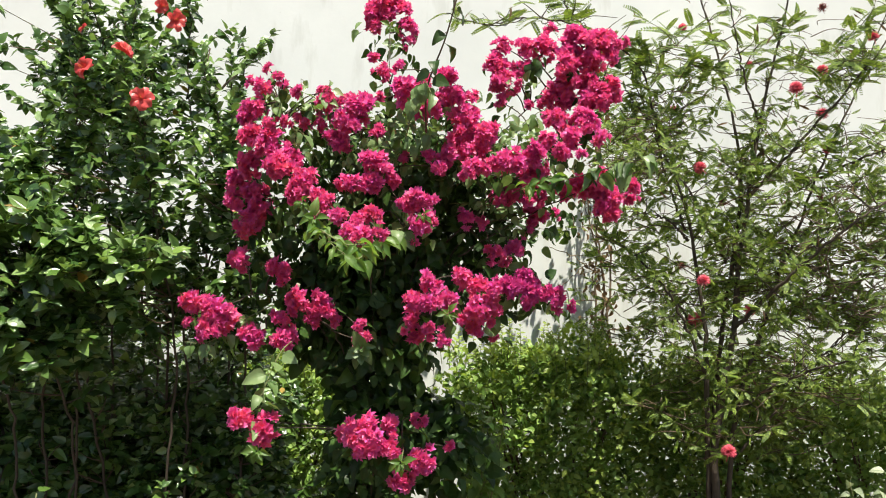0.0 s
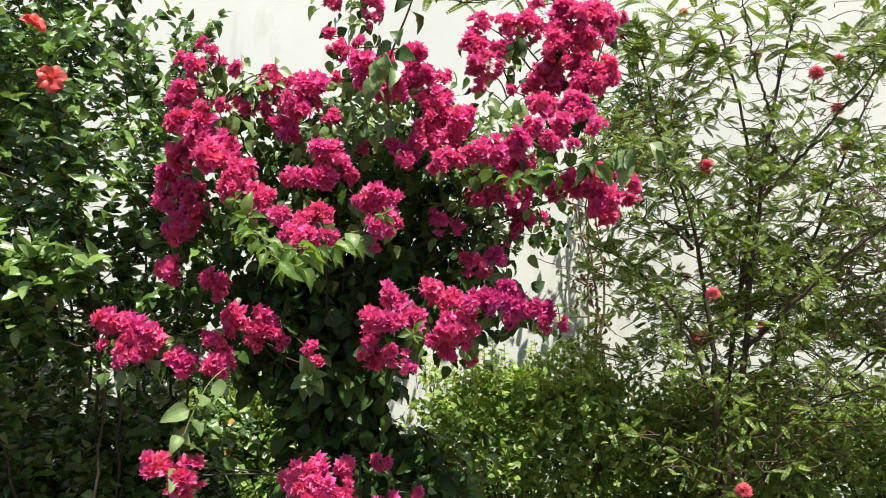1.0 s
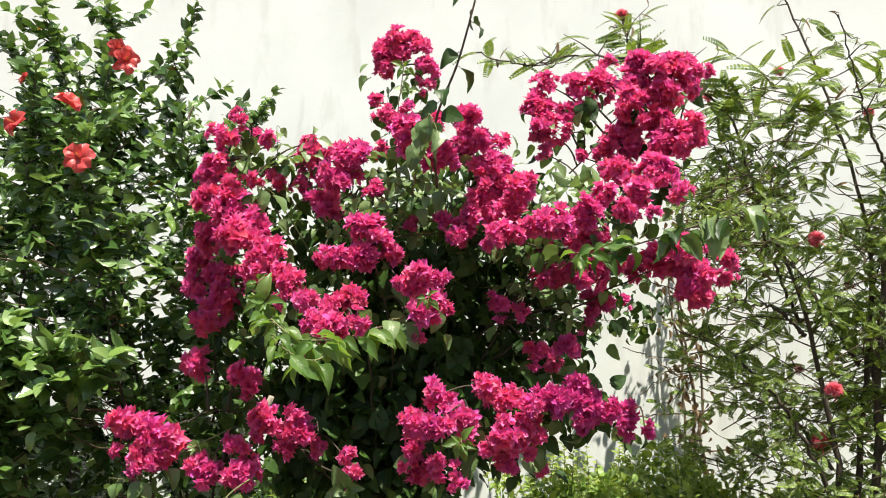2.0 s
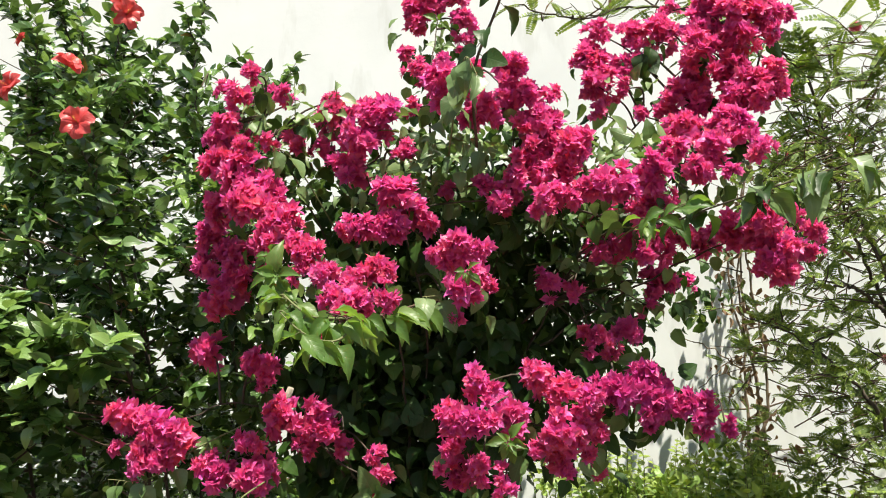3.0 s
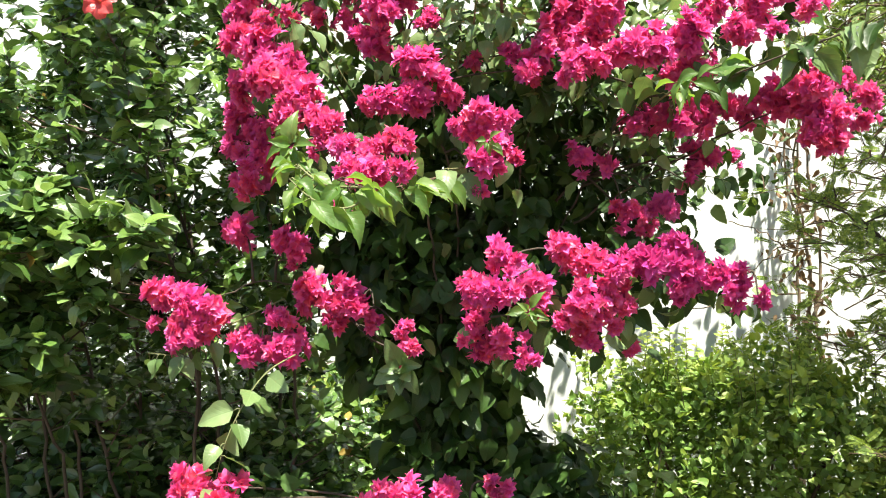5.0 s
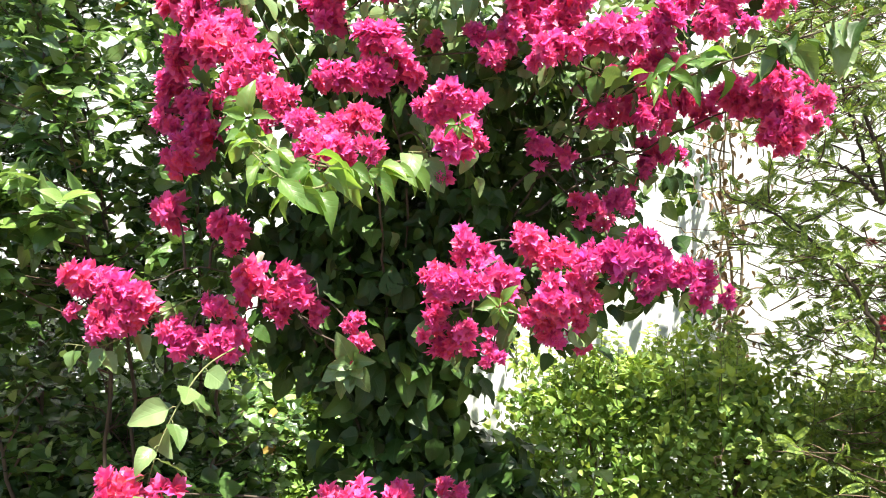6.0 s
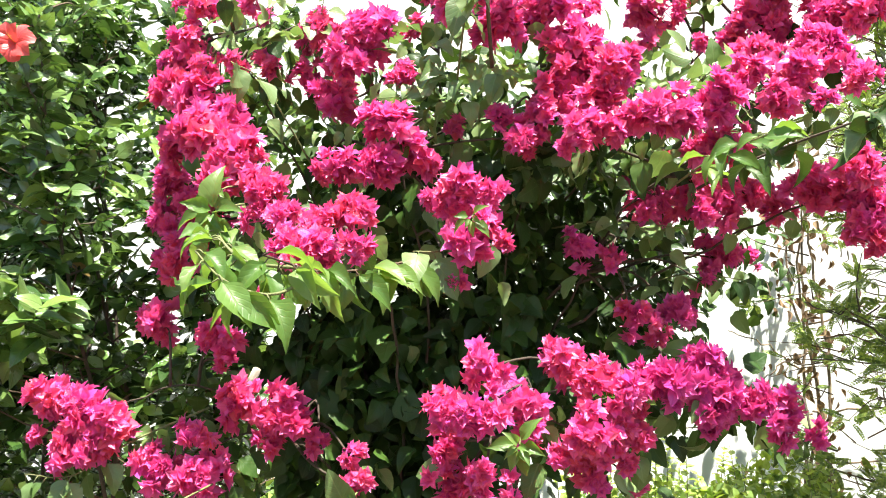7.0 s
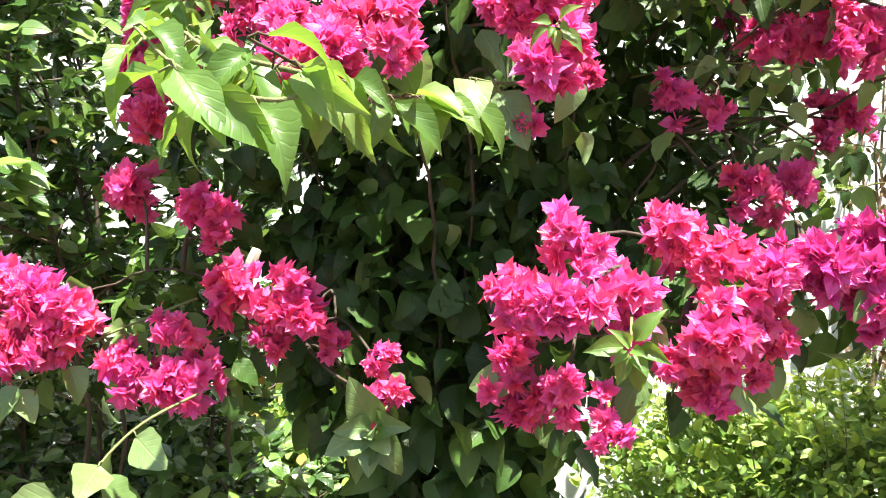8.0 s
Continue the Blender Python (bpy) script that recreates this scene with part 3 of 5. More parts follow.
BLOSSOM_T = [as_template(b) for b in BLOSSOM]
CROWN = np.array([-0.05, 3.35, 1.75])
ARMS = {
    "left_arch": (LEFT_ARCH, [(-0.3, 3.4, 1.0), (-0.42, 3.35, 1.45), (-0.56, 3.2, 1.8), (-0.6, 3.05, 2.0)]),
    "front": (FRONT_SHOOT, [(-0.28, 3.38, 1.1), (-0.26, 3.2, 1.5), (-0.24, 2.95, 1.68), (-0.21, 2.7, 1.63)]),
    "top_left": (TOP_LEFT, [(-0.32, 3.4, 1.2), (-0.42, 3.3, 1.7), (-0.52, 3.1, 2.0), (-0.56, 3.0, 2.12)]),
    "mid": (CROWN_MID, [(-0.26, 3.38, 1.1), (-0.22, 3.25, 1.6), (-0.24, 3.1, 1.85), (-0.3, 3.05, 2.05)]),
    "tip": (TIP, [(-0.2, 3.3, 1.7), (-0.2, 3.2, 2.0), (-0.2, 3.2, 2.25), (-0.22, 3.4, 2.55)]),
    "right": (CROWN_RIGHT, [(-0.24, 3.4, 1.1), (-0.1, 3.3, 1.6), (0.0, 3.15, 1.95), (0.02, 3.08, 2.15)]),
    "right_arm": (RIGHT_ARM, [(-0.22, 3.4, 1.2), (0.02, 3.38, 1.6), (0.16, 3.2, 1.8), (0.3, 3.05, 1.88)]),
    "upper": (UPPER_RIGHT, [(-0.1, 3.35, 1.7), (0.15, 3.38, 2.0), (0.34, 3.36, 2.2), (0.52, 3.26, 2.38)]),
    "upper_low": (UPPER_RIGHT_LOW, [(0.0, 3.36, 1.65), (0.22, 3.34, 1.85), (0.42, 3.2, 2.02), (0.56, 3.2, 2.15)]),
    "end": (RIGHT_END, [(0.05, 3.36, 1.6), (0.3, 3.4, 1.75), (0.5, 3.34, 1.84), (0.68, 3.36, 1.88)]),
    "low_right": (LOW_RIGHT, [(-0.24, 3.38, 1.15), (-0.05, 3.2, 1.42), (0.16, 3.05, 1.48), (0.4, 3.0, 1.46)]),
    "low_front": (LOW_RIGHT_FRONT, [(-0.25, 3.36, 1.1), (-0.14, 3.15, 1.38), (-0.02, 2.95, 1.43), (0.08, 2.9, 1.42)]),
    "low_left": (LOW_LEFT, [(-0.33, 3.38, 1.05), (-0.48, 3.25, 1.36), (-0.62, 3.1, 1.46), (-0.78, 3.0, 1.4)]),
    "low_mid": (LOW_MIDDLE, [(-0.32, 3.36, 1.0), (-0.38, 3.22, 1.28), (-0.46, 3.08, 1.38), (-0.6, 3.02, 1.34)]),
    "lowest": (LOWEST, [(-0.3, 3.35, 0.55), (-0.24, 3.15, 0.85), (-0.18, 2.98, 0.96), (-0.1, 2.95, 0.93)]),
}


def bougainvillea():
    trunk = Soup()
    for a, b, r in (((-0.33, 3.4, 0.0), (-0.27, 3.4, 1.12), 0.045), ((-0.27, 3.43, 0.0), (-0.35, 3.42, 1.1), 0.036), ((-0.24, 3.36, 0.0), (-0.21, 3.42, 1.15), 0.03), ((-0.36, 3.36, 0.0), (-0.31, 3.38, 1.05), 0.022)):
        mid = (np.array(a) + b) / 2 + rng.normal(0, 0.035, 3)
        trunk.tube(curve([a, mid, b], 16, 0.004), np.linspace(r, r * 0.3, 16), 8)
    part("trunk", trunk.mesh("trunk", BARK), boug, label="grey-brown woody stems twined together")
    leaves, pale = [], []
    front = 0
    for arm, (bunches, limb) in ARMS.items():
        if arm in ("lowest", "top_left"):
            bunches = [(x, y, z, 0.82 * r) for x, y, z, r in bunches]
        line = curve(limb, 26, 0.0025)
        s = Soup()
        s.tube(line, np.linspace(0.0036, 0.0014, 26), 6)
        for x, y, z, r in bunches:
            c = np.array([x, y, z])
            root = line[min(25, np.argmin(np.linalg.norm(line - c, axis=1)) + 0)]
            bend = (root + c) / 2 + np.array([0, 0.02, 0.03]) + rng.normal(0, 0.015, 3)
            twig = curve([root, bend, c], 9)
            part("twig", Soup().tube(twig, np.linspace(0.0033, 0.0016, 9), 5).mesh("twig", DARK_BARK), boug)
            # blossoms fill the bunch, most of them on its outer, sunny side
            outward = unit(unit(c - CROWN) + np.array([0.0, -0.75, 0.45]))
            size = min(0.05, max(0.033, r * 1.04))
            n = int(np.clip(12.5 * (r / 0.037) ** 2, 5, 54))
            d = unit(rng.normal(size=(n, 3)) + 0.75 * outward)
            p = c + d * (r * np.clip(rng.normal(0.6, 0.22, (n, 1)), 0.12, 1.0))
            ways = unit(d + 0.5 * outward + rng.normal(0, 0.25, (n, 3)))
            m = poses(p - ways * size * 0.15, np.cross(ways, rng.normal(size=(n, 3))), ways, size * rng.uniform(0.85, 1.2, n))
            pick = rng.integers(0, len(BLOSSOM_T), n)
            stems = Soup()
            for q in p:
                stems.tube(np.array([c - 0.3 * r * outward, (c + q) / 2 - 0.1 * r * outward, q]) - c, (0.0014, 0.0012, 0.0009), 4)
            near = y < 2.97 and front + n <= 520
            if not near:
                for k, t in enumerate(BLOSSOM_T):
                    mm = m[pick == k].copy()
                    mm[:, :3, 3] -= c
                    stems.add(t, mm)
            # the heads at the end of the low branch are a deeper purple
            purple_head = arm == "low_right" and x > 0.21
            bract = PURPLE_BRACT if purple_head else BRACT
            bunch = part("flower_head", stems.mesh("flower_head", bract), boug, Matrix.Translation(c), "deep purplish magenta flower head" if purple_head else "")
            if near:
                front += n
                for i in range(n):
                    part("blossom", BLOSSOM_MESH[bract][pick[i]], bunch, m[i])
            # leaves behind and below the bunch
            k = 3 + int(r * 40)
            q = c - outward * r * 1.15 + rng.normal(0, r * 0.7, (k, 3)) + np.array([0, 0.03, -0.015])
            w = unit(q - c + np.array([0, -0.02, -0.05]) + rng.normal(0, 0.03, (k, 3)))
            made = poses(q, w, unit(rng.normal(0, 0.45, (k, 3)) + np.array([0.1, -0.45, 0.8])), rng.uniform(0.034, 0.06, k))
            # a share of them takes the pale tone that stands for sunlight
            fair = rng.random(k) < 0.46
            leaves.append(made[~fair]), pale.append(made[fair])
        part("branch", s.mesh("branch", DARK_BARK), boug)
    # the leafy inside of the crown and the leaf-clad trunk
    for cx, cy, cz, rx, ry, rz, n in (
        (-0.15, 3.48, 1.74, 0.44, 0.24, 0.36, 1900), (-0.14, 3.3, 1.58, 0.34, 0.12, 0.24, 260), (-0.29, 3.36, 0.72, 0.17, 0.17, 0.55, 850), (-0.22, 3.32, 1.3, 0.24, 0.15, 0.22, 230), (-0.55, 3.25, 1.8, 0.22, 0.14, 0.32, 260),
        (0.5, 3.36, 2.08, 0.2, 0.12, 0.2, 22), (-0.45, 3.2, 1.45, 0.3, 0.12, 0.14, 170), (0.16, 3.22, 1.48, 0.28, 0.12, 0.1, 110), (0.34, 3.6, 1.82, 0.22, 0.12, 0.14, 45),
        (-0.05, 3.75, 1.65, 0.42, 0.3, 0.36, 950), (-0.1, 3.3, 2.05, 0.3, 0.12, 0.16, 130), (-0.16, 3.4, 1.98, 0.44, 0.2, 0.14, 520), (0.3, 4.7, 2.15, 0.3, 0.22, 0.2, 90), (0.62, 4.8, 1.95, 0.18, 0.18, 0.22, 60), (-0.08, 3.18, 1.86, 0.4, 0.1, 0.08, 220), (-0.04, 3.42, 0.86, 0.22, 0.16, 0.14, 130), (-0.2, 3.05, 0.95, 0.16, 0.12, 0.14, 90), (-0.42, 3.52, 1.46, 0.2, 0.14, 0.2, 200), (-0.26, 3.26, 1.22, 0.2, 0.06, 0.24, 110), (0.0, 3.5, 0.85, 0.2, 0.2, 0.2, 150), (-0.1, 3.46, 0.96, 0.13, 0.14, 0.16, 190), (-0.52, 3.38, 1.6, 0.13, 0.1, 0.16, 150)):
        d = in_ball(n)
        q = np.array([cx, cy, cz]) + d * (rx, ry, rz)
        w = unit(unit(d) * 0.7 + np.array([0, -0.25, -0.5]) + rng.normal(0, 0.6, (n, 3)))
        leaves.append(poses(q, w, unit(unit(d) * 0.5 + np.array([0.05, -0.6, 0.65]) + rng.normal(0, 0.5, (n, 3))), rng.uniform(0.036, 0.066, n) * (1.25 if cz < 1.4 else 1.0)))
    # leaves between the bunches at the top, toned pale as if sunlit
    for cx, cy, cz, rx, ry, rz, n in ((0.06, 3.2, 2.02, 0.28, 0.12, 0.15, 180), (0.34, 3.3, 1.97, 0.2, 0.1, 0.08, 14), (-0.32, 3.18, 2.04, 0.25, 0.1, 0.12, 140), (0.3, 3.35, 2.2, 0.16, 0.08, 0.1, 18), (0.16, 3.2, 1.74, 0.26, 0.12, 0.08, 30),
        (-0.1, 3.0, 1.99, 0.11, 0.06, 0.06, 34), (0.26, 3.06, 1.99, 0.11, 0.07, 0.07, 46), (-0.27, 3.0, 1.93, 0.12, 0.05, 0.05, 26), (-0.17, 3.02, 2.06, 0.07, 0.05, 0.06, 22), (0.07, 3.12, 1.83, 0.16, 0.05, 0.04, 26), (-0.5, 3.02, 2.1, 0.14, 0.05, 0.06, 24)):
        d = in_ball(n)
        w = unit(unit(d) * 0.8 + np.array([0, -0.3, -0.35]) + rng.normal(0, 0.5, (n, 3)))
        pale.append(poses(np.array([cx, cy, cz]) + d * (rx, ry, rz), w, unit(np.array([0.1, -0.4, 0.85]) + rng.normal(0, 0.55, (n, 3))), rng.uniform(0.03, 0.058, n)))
    # the hollow under the right arm stays open
    def kept(made):
        made = np.concatenate(made)
        x, y, z = made[:, :3, 3].T
        inner = (x > -0.55) & (x < -0.06) & (z > 1.36) & (z < 1.64) & (y < 3.26)
        made[inner, 1, 3] = y[inner] = 3.18 + 0.3 * rng.random(inner.sum())
        hollow = (x > -0.02) & (z > 1.53) & (z < 1.85) & (y < 3.34 + 0.3 * np.clip(x, 0, 0.6))
        gap = (x > 0.14) & (x < 0.46) & (z > 2.06) & (z < 2.24)
        return made[(~hollow | (rng.random(len(made)) < 0.14)) & (~gap | (rng.random(len(made)) < 0.35))]

    leaves, pale = [kept(leaves)], [kept(pale)]
    # the dense shaded back of the crown
    g = np.random.default_rng(77)
    for cx, cy, cz, rx, ry, rz, n in ((-0.44, 3.62, 1.36, 0.26, 0.12, 0.26, 520), (-0.25, 3.5, 1.16, 0.15, 0.1, 0.2, 180), (-0.34, 3.3, 1.5, 0.2, 0.05, 0.14, 90)):
        d = unit(g.normal(0, 1, (n, 3))) * g.random((n, 1)) ** (1 / 3)
        w = unit(unit(d) * 0.6 + np.array([0, -0.2, -0.8]) + g.normal(0, 0.4, (n, 3)))
        leaves.append(poses(np.array([cx, cy, cz]) + d * (rx, ry, rz), w, unit(np.array([0.0, -0.8, 0.4]) + g.normal(0, 0.4, (n, 3))), g.uniform(0.05, 0.085, n)))
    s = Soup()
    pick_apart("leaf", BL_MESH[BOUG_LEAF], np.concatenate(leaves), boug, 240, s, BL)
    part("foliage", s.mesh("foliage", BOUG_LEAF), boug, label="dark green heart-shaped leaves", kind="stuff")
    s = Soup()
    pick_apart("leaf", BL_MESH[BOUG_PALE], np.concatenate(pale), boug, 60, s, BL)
    part("foliage", s.mesh("foliage", BOUG_PALE), boug, label="leaves toned pale green as if sunlit", kind="stuff")


def shoot(points, radius, spots, material, twig, hang=0.75, size=(0.07, 0.1), spread=0.5, blades=None):
    """A leafy shoot: a thin stem, and leaves that hang from it at the spots (0 to 1 along it)."""
    r = np.random.default_rng(int(1000 * (abs(points[0][0]) + points[1][1] + points[-1][2])))
    line = curve(points, 30)
    s = Soup().tube(line, np.linspace(radius, radius * 0.45, 30), 6)
    places, ways, ups, sizes = [], [], [], []
    for k, u in enumerate(spots):
        p = line[min(29, int(u * 29))]
        a = k * 2.4 + r.uniform(-0.4, 0.4)
        fresh = material is BOUG_YOUNG
        if fresh:
            way = unit(np.array([math.cos(a) * spread * 1.7, math.sin(a) * spread * 0.5 - 0.2, -hang * 0.6]) + r.normal(0, 0.28, 3))
        else:
            way = unit(np.array([math.cos(a) * spread, math.sin(a) * spread - 0.15, -hang]) + r.normal(0, 0.14, 3))
        start = p + way * 0.014
        s.tube([p, (p + start) / 2 + np.array([0, 0, 0.003]), start], (0.0012, 0.001, 0.0008), 4)
        up = unit(np.array([way[0] * 0.4, -0.55 + way[1] * 0.4, 0.75]) + r.normal(0, 0.25, 3))
        up = unit(up + np.cross(way, up) * r.normal(0, 0.5))
        places.append(start), ways.append(way), ups.append(up), sizes.append(r.uniform(*size) * (1 - 0.25 * u))
    stem = part("shoot", s.mesh("shoot", twig), boug)
    for m in poses(places, ways, ups, sizes):
        part("leaf", (blades or BL_MESH[material])[r.integers(0, 4)], stem, m, "fresh or sun-toned light green leaf" if material is BOUG_YOUNG else "")


def rosette(place, n, size, material):
    s = Soup().tube([np.array(place) + (0, 0.08, 0.03), np.array(place) + (0, 0.03, 0.015), np.array(place)], (0.002, 0.0016, 0.0012), 5)
    stem = part("shoot", s.mesh("shoot", GREEN_TWIG), boug)
    a = np.arange(n) * 2.4 + rng.uniform(0, 6)
    lean = np.linspace(0.35, 1.25, n)
    ways = np.stack([np.cos(a) * np.sin(lean), -0.75 * np.cos(lean) - 0.15, np.sin(a) * np.sin(lean) - 0.35], 1)
    ups = np.stack([-np.cos(a) * 0.5, np.full(n, -0.6), 0.6 - np.sin(a) * 0.5], 1)
    for k, m in enumerate(poses(np.array(place) + unit(ways) * 0.008, ways, ups, size * np.linspace(0.5, 1.0, n))):
        part("leaf", BL_MESH[material][k % 4], stem, m, "fresh or sun-toned light green leaf")


bougainvillea()
U = np.linspace
shoot([(-0.12, 2.95, 1.67), (-0.15, 2.85, 1.655), (-0.19, 2.76, 1.63), (-0.205, 2.62, 1.605), (-0.225, 2.5, 1.605)], 0.0026, U(0.3, 1, 30), BOUG_YOUNG, TWIG, 0.85, (0.052, 0.084), 0.55)
shoot([(-0.21, 2.6, 1.605), (-0.25, 2.52, 1.6), (-0.3, 2.56, 1.625), (-0.34, 2.61, 1.65), (-0.37, 2.65, 1.665)], 0.0024, U(0.05, 1, 25), BOUG_YOUNG, GREEN_TWIG, 0.5, (0.042, 0.072), 0.5)
shoot([(-0.205, 2.6, 1.6), (-0.205, 2.51, 1.565), (-0.22, 2.46, 1.56), (-0.25, 2.45, 1.575), (-0.29, 2.47, 1.605)], 0.0022, U(0.4, 1, 9), BOUG_YOUNG, GREEN_TWIG, 0.7, (0.055, 0.08), 0.5)
rosette((-0.425, 2.75, 1.745), 8, 0.036, BOUG_YOUNG)
rosette((-0.36, 2.63, 1.685), 8, 0.066, BOUG_YOUNG)
shoot([(-0.1, 2.98, 1.7), (-0.12, 2.88, 1.675), (-0.14, 2.82, 1.665)], 0.0022, U(0.6, 1, 4), BOUG_PALE, GREEN_TWIG, 0.8, (0.08, 0.095), 0.6)
shoot([(0.28, 3.02, 1.8), (0.36, 2.92, 1.82), (0.46, 2.845, 1.84), (0.55, 2.81, 1.86), (0.68, 2.78, 1.89)], 0.0024, U(0.2, 1, 15), BOUG_LEAF, DARK_BARK, 0.4, (0.065, 0.095), 0.9, CURLED[BOUG_LEAF])
shoot([(0.24, 3.0, 1.8), (0.3, 2.9, 1.82), (0.36, 2.84, 1.83)], 0.002, U(0.2, 1, 13), BOUG_YOUNG, GREEN_TWIG, 0.3, (0.05, 0.08), 0.8)
shoot([(0.48, 2.86, 1.845), (0.55, 2.82, 1.865), (0.62, 2.79, 1.89)], 0.002, U(0.2, 1, 6), BOUG_PALE, GREEN_TWIG, 0.6, (0.08, 0.115), 0.7, CURLED[BOUG_PALE])
shoot([(-0.05, 2.95, 2.0), (-0.04, 2.85, 2.13), (0.02, 2.84, 2.29), (0.08, 2.82, 2.5), (0.12, 2.82, 2.66), (0.17, 2.82, 2.8)], 0.0036, U(0.25, 1, 17), BOUG_LEAF, TWIG, 0.45, (0.06, 0.092), 0.9)
shoot([(-0.49, 2.96, 1.31), (-0.5, 2.82, 1.28), (-0.512, 2.75, 1.23), (-0.53, 2.71, 1.16), (-0.548, 2.7, 1.08)], 0.0019, U(0.3, 1, 11), BOUG_PALE, GREEN_TWIG, 0.35, (0.065, 0.098), 0.9)
shoot([(-0.6, 3.1, 1.42), (-0.7, 3.02, 1.36), (-0.78, 2.97, 1.3), (-0.86, 2.95, 1.3)], 0.0022, U(0.1, 1, 12), BOUG_PALE, GREEN_TWIG, 0.8, (0.055, 0.075), 0.6)
shoot([(0.02, 3.32, 1.8), (0.11, 3.24, 1.795), (0.19, 3.19, 1.78), (0.27, 3.17, 1.765)], 0.002, U(0.25, 1, 11), BOUG_PALE, GREEN_TWIG, 0.35, (0.05, 0.072), 0.9)
shoot([(0.2, 3.45, 1.7), (0.3, 3.42, 1.72), (0.4, 3.44, 1.71)], 0.002, U(0.4, 1, 6), BOUG_PALE, GREEN_TWIG, 0.6, (0.05, 0.07), 0.7)
shoot([(0.2, 3.35, 2.0), (0.3, 3.28, 2.1), (0.38, 3.25, 2.15)], 0.0022, U(0.1, 1, 12), BOUG_PALE, GREEN_TWIG, 0.6, (0.05, 0.07), 0.7)
shoot([(-0.12, 3.0, 2.0), (-0.08, 2.88, 2.1), (-0.05, 2.8, 2.14), (-0.02, 2.76, 2.08)], 0.002, U(0.3, 1, 12), BOUG_PALE, GREEN_TWIG, 0.9, (0.06, 0.08), 0.3)
shoot([(-0.4, 3.1, 1.85), (-0.46, 2.95, 1.99), (-0.48, 2.86, 2.0)], 0.002, U(0.6, 1, 4), BOUG_PALE, GREEN_TWIG, 0.8, (0.07, 0.085), 0.4)
part("broken_stub", Soup().tube([(-0.535, 3.13, 1.4), (-0.54, 3.12, 1.44), (-0.52, 3.105, 1.47), (-0.508, 3.1, 1.495)], (0.009, 0.0095, 0.009, 0.0075), 7).mesh("broken_stub", PALE_WOOD), boug, label="pale broken branch stub")
shoot([(0.4, 3.36, 2.38), (0.37, 3.32, 2.37), (0.33, 3.29, 2.34)], 0.002, U(0.5, 1, 5), BOUG_LEAF, TWIG, 0.9, (0.075, 0.1), 0.35)
shoot([(-0.5, 3.05, 2.0), (-0.48, 3.0, 2.1), (-0.485, 3.0, 2.2)], 0.0018, U(0.15, 1, 12), BOUG_PALE, GREEN_TWIG, 0.3, (0.04, 0.055), 0.9)
shoot([(-0.42, 3.08, 2.02), (-0.4, 3.04, 2.12), (-0.39, 3.03, 2.2)], 0.0018, U(0.15, 1, 11), BOUG_PALE, GREEN_TWIG, 0.35, (0.04, 0.055), 0.9)
shoot([(-0.6, 3.05, 2.0), (-0.58, 3.0, 2.1), (-0.57, 3.0, 2.17)], 0.0018, U(0.15, 1, 9), BOUG_PALE, GREEN_TWIG, 0.6, (0.045, 0.06), 0.8)
rosette((-0.21, 3.37, 2.5), 7, 0.045, BOUG_YOUNG)
rosette((-0.2, 3.37, 2.43), 7, 0.04, BOUG_PALE)
rosette((0.03, 2.74, 1.4), 9, 0.042, BOUG_YOUNG)
rosette((-0.26, 2.93, 1.28), 10, 0.07, BOUG_PALE)
rosette((-0.05, 2.8, 1.71), 7, 0.035, BOUG_YOUNG)
rosette((-0.12, 2.84, 0.93), 8, 0.055, BOUG_YOUNG)
rosette((-0.53, 2.66, 1.0), 8, 0.05, BOUG_YOUNG)
rosette((0.3, 3.42, 1.55), 8, 0.07, BOUG_PALE)

# ---- hibiscus ----
HL = [leaf(1, w, 5, f, d, 0.7, 0.02, t) for w, f, d, t in ((0.52, 0.3, 0.2, 0.15), (0.6, 0.15, 0.4, -0.2), (0.46, 0.4, 0.1, 0.25), (0.56, 0.2, 0.55, -0.1))]
HL_MESH = {m: [Soup().add(t, np.eye(4)[None]).mesh("leaf", m) for t in HL] for m in (HIB_LEAF, HIB_YOUNG_LIT, HIB_DRY)}


HIB_PETAL = [Soup().add(petal(w, f, 80 + k), np.eye(4)[None]).mesh("petal", PETAL) for k, (w, f) in enumerate(((1.35, 0.17), (1.2, 0.22), (1.45, 0.19)))]
COLUMN = Soup().tube([(0, 0, 0), (0, 0.003, 0.4), (0, 0.05, 0.85)], (0.035, 0.025, 0.015), 6)
for _k in range(16):
    _a, _h = rng.uniform(0, 6.28), rng.uniform(0.5, 0.85)
    COLUMN.tube([(0, 0.02, _h), (0.08 * math.cos(_a), 0.03 + 0.08 * math.sin(_a), _h + 0.03), (0.1 * math.cos(_a), 0.03 + 0.1 * math.sin(_a), _h + 0.05)], (0.006, 0.006, 0.018), 4)
COLUMN = COLUMN.mesh("stamen_column", STAMEN)
HUB = Soup().tube([(0, 0, -0.45), (0, 0, -0.2), (0, 0, 0.03)], (0.05, 0.11, 0.06), 8).mesh("flower", HIB_YOUNG_LIT)


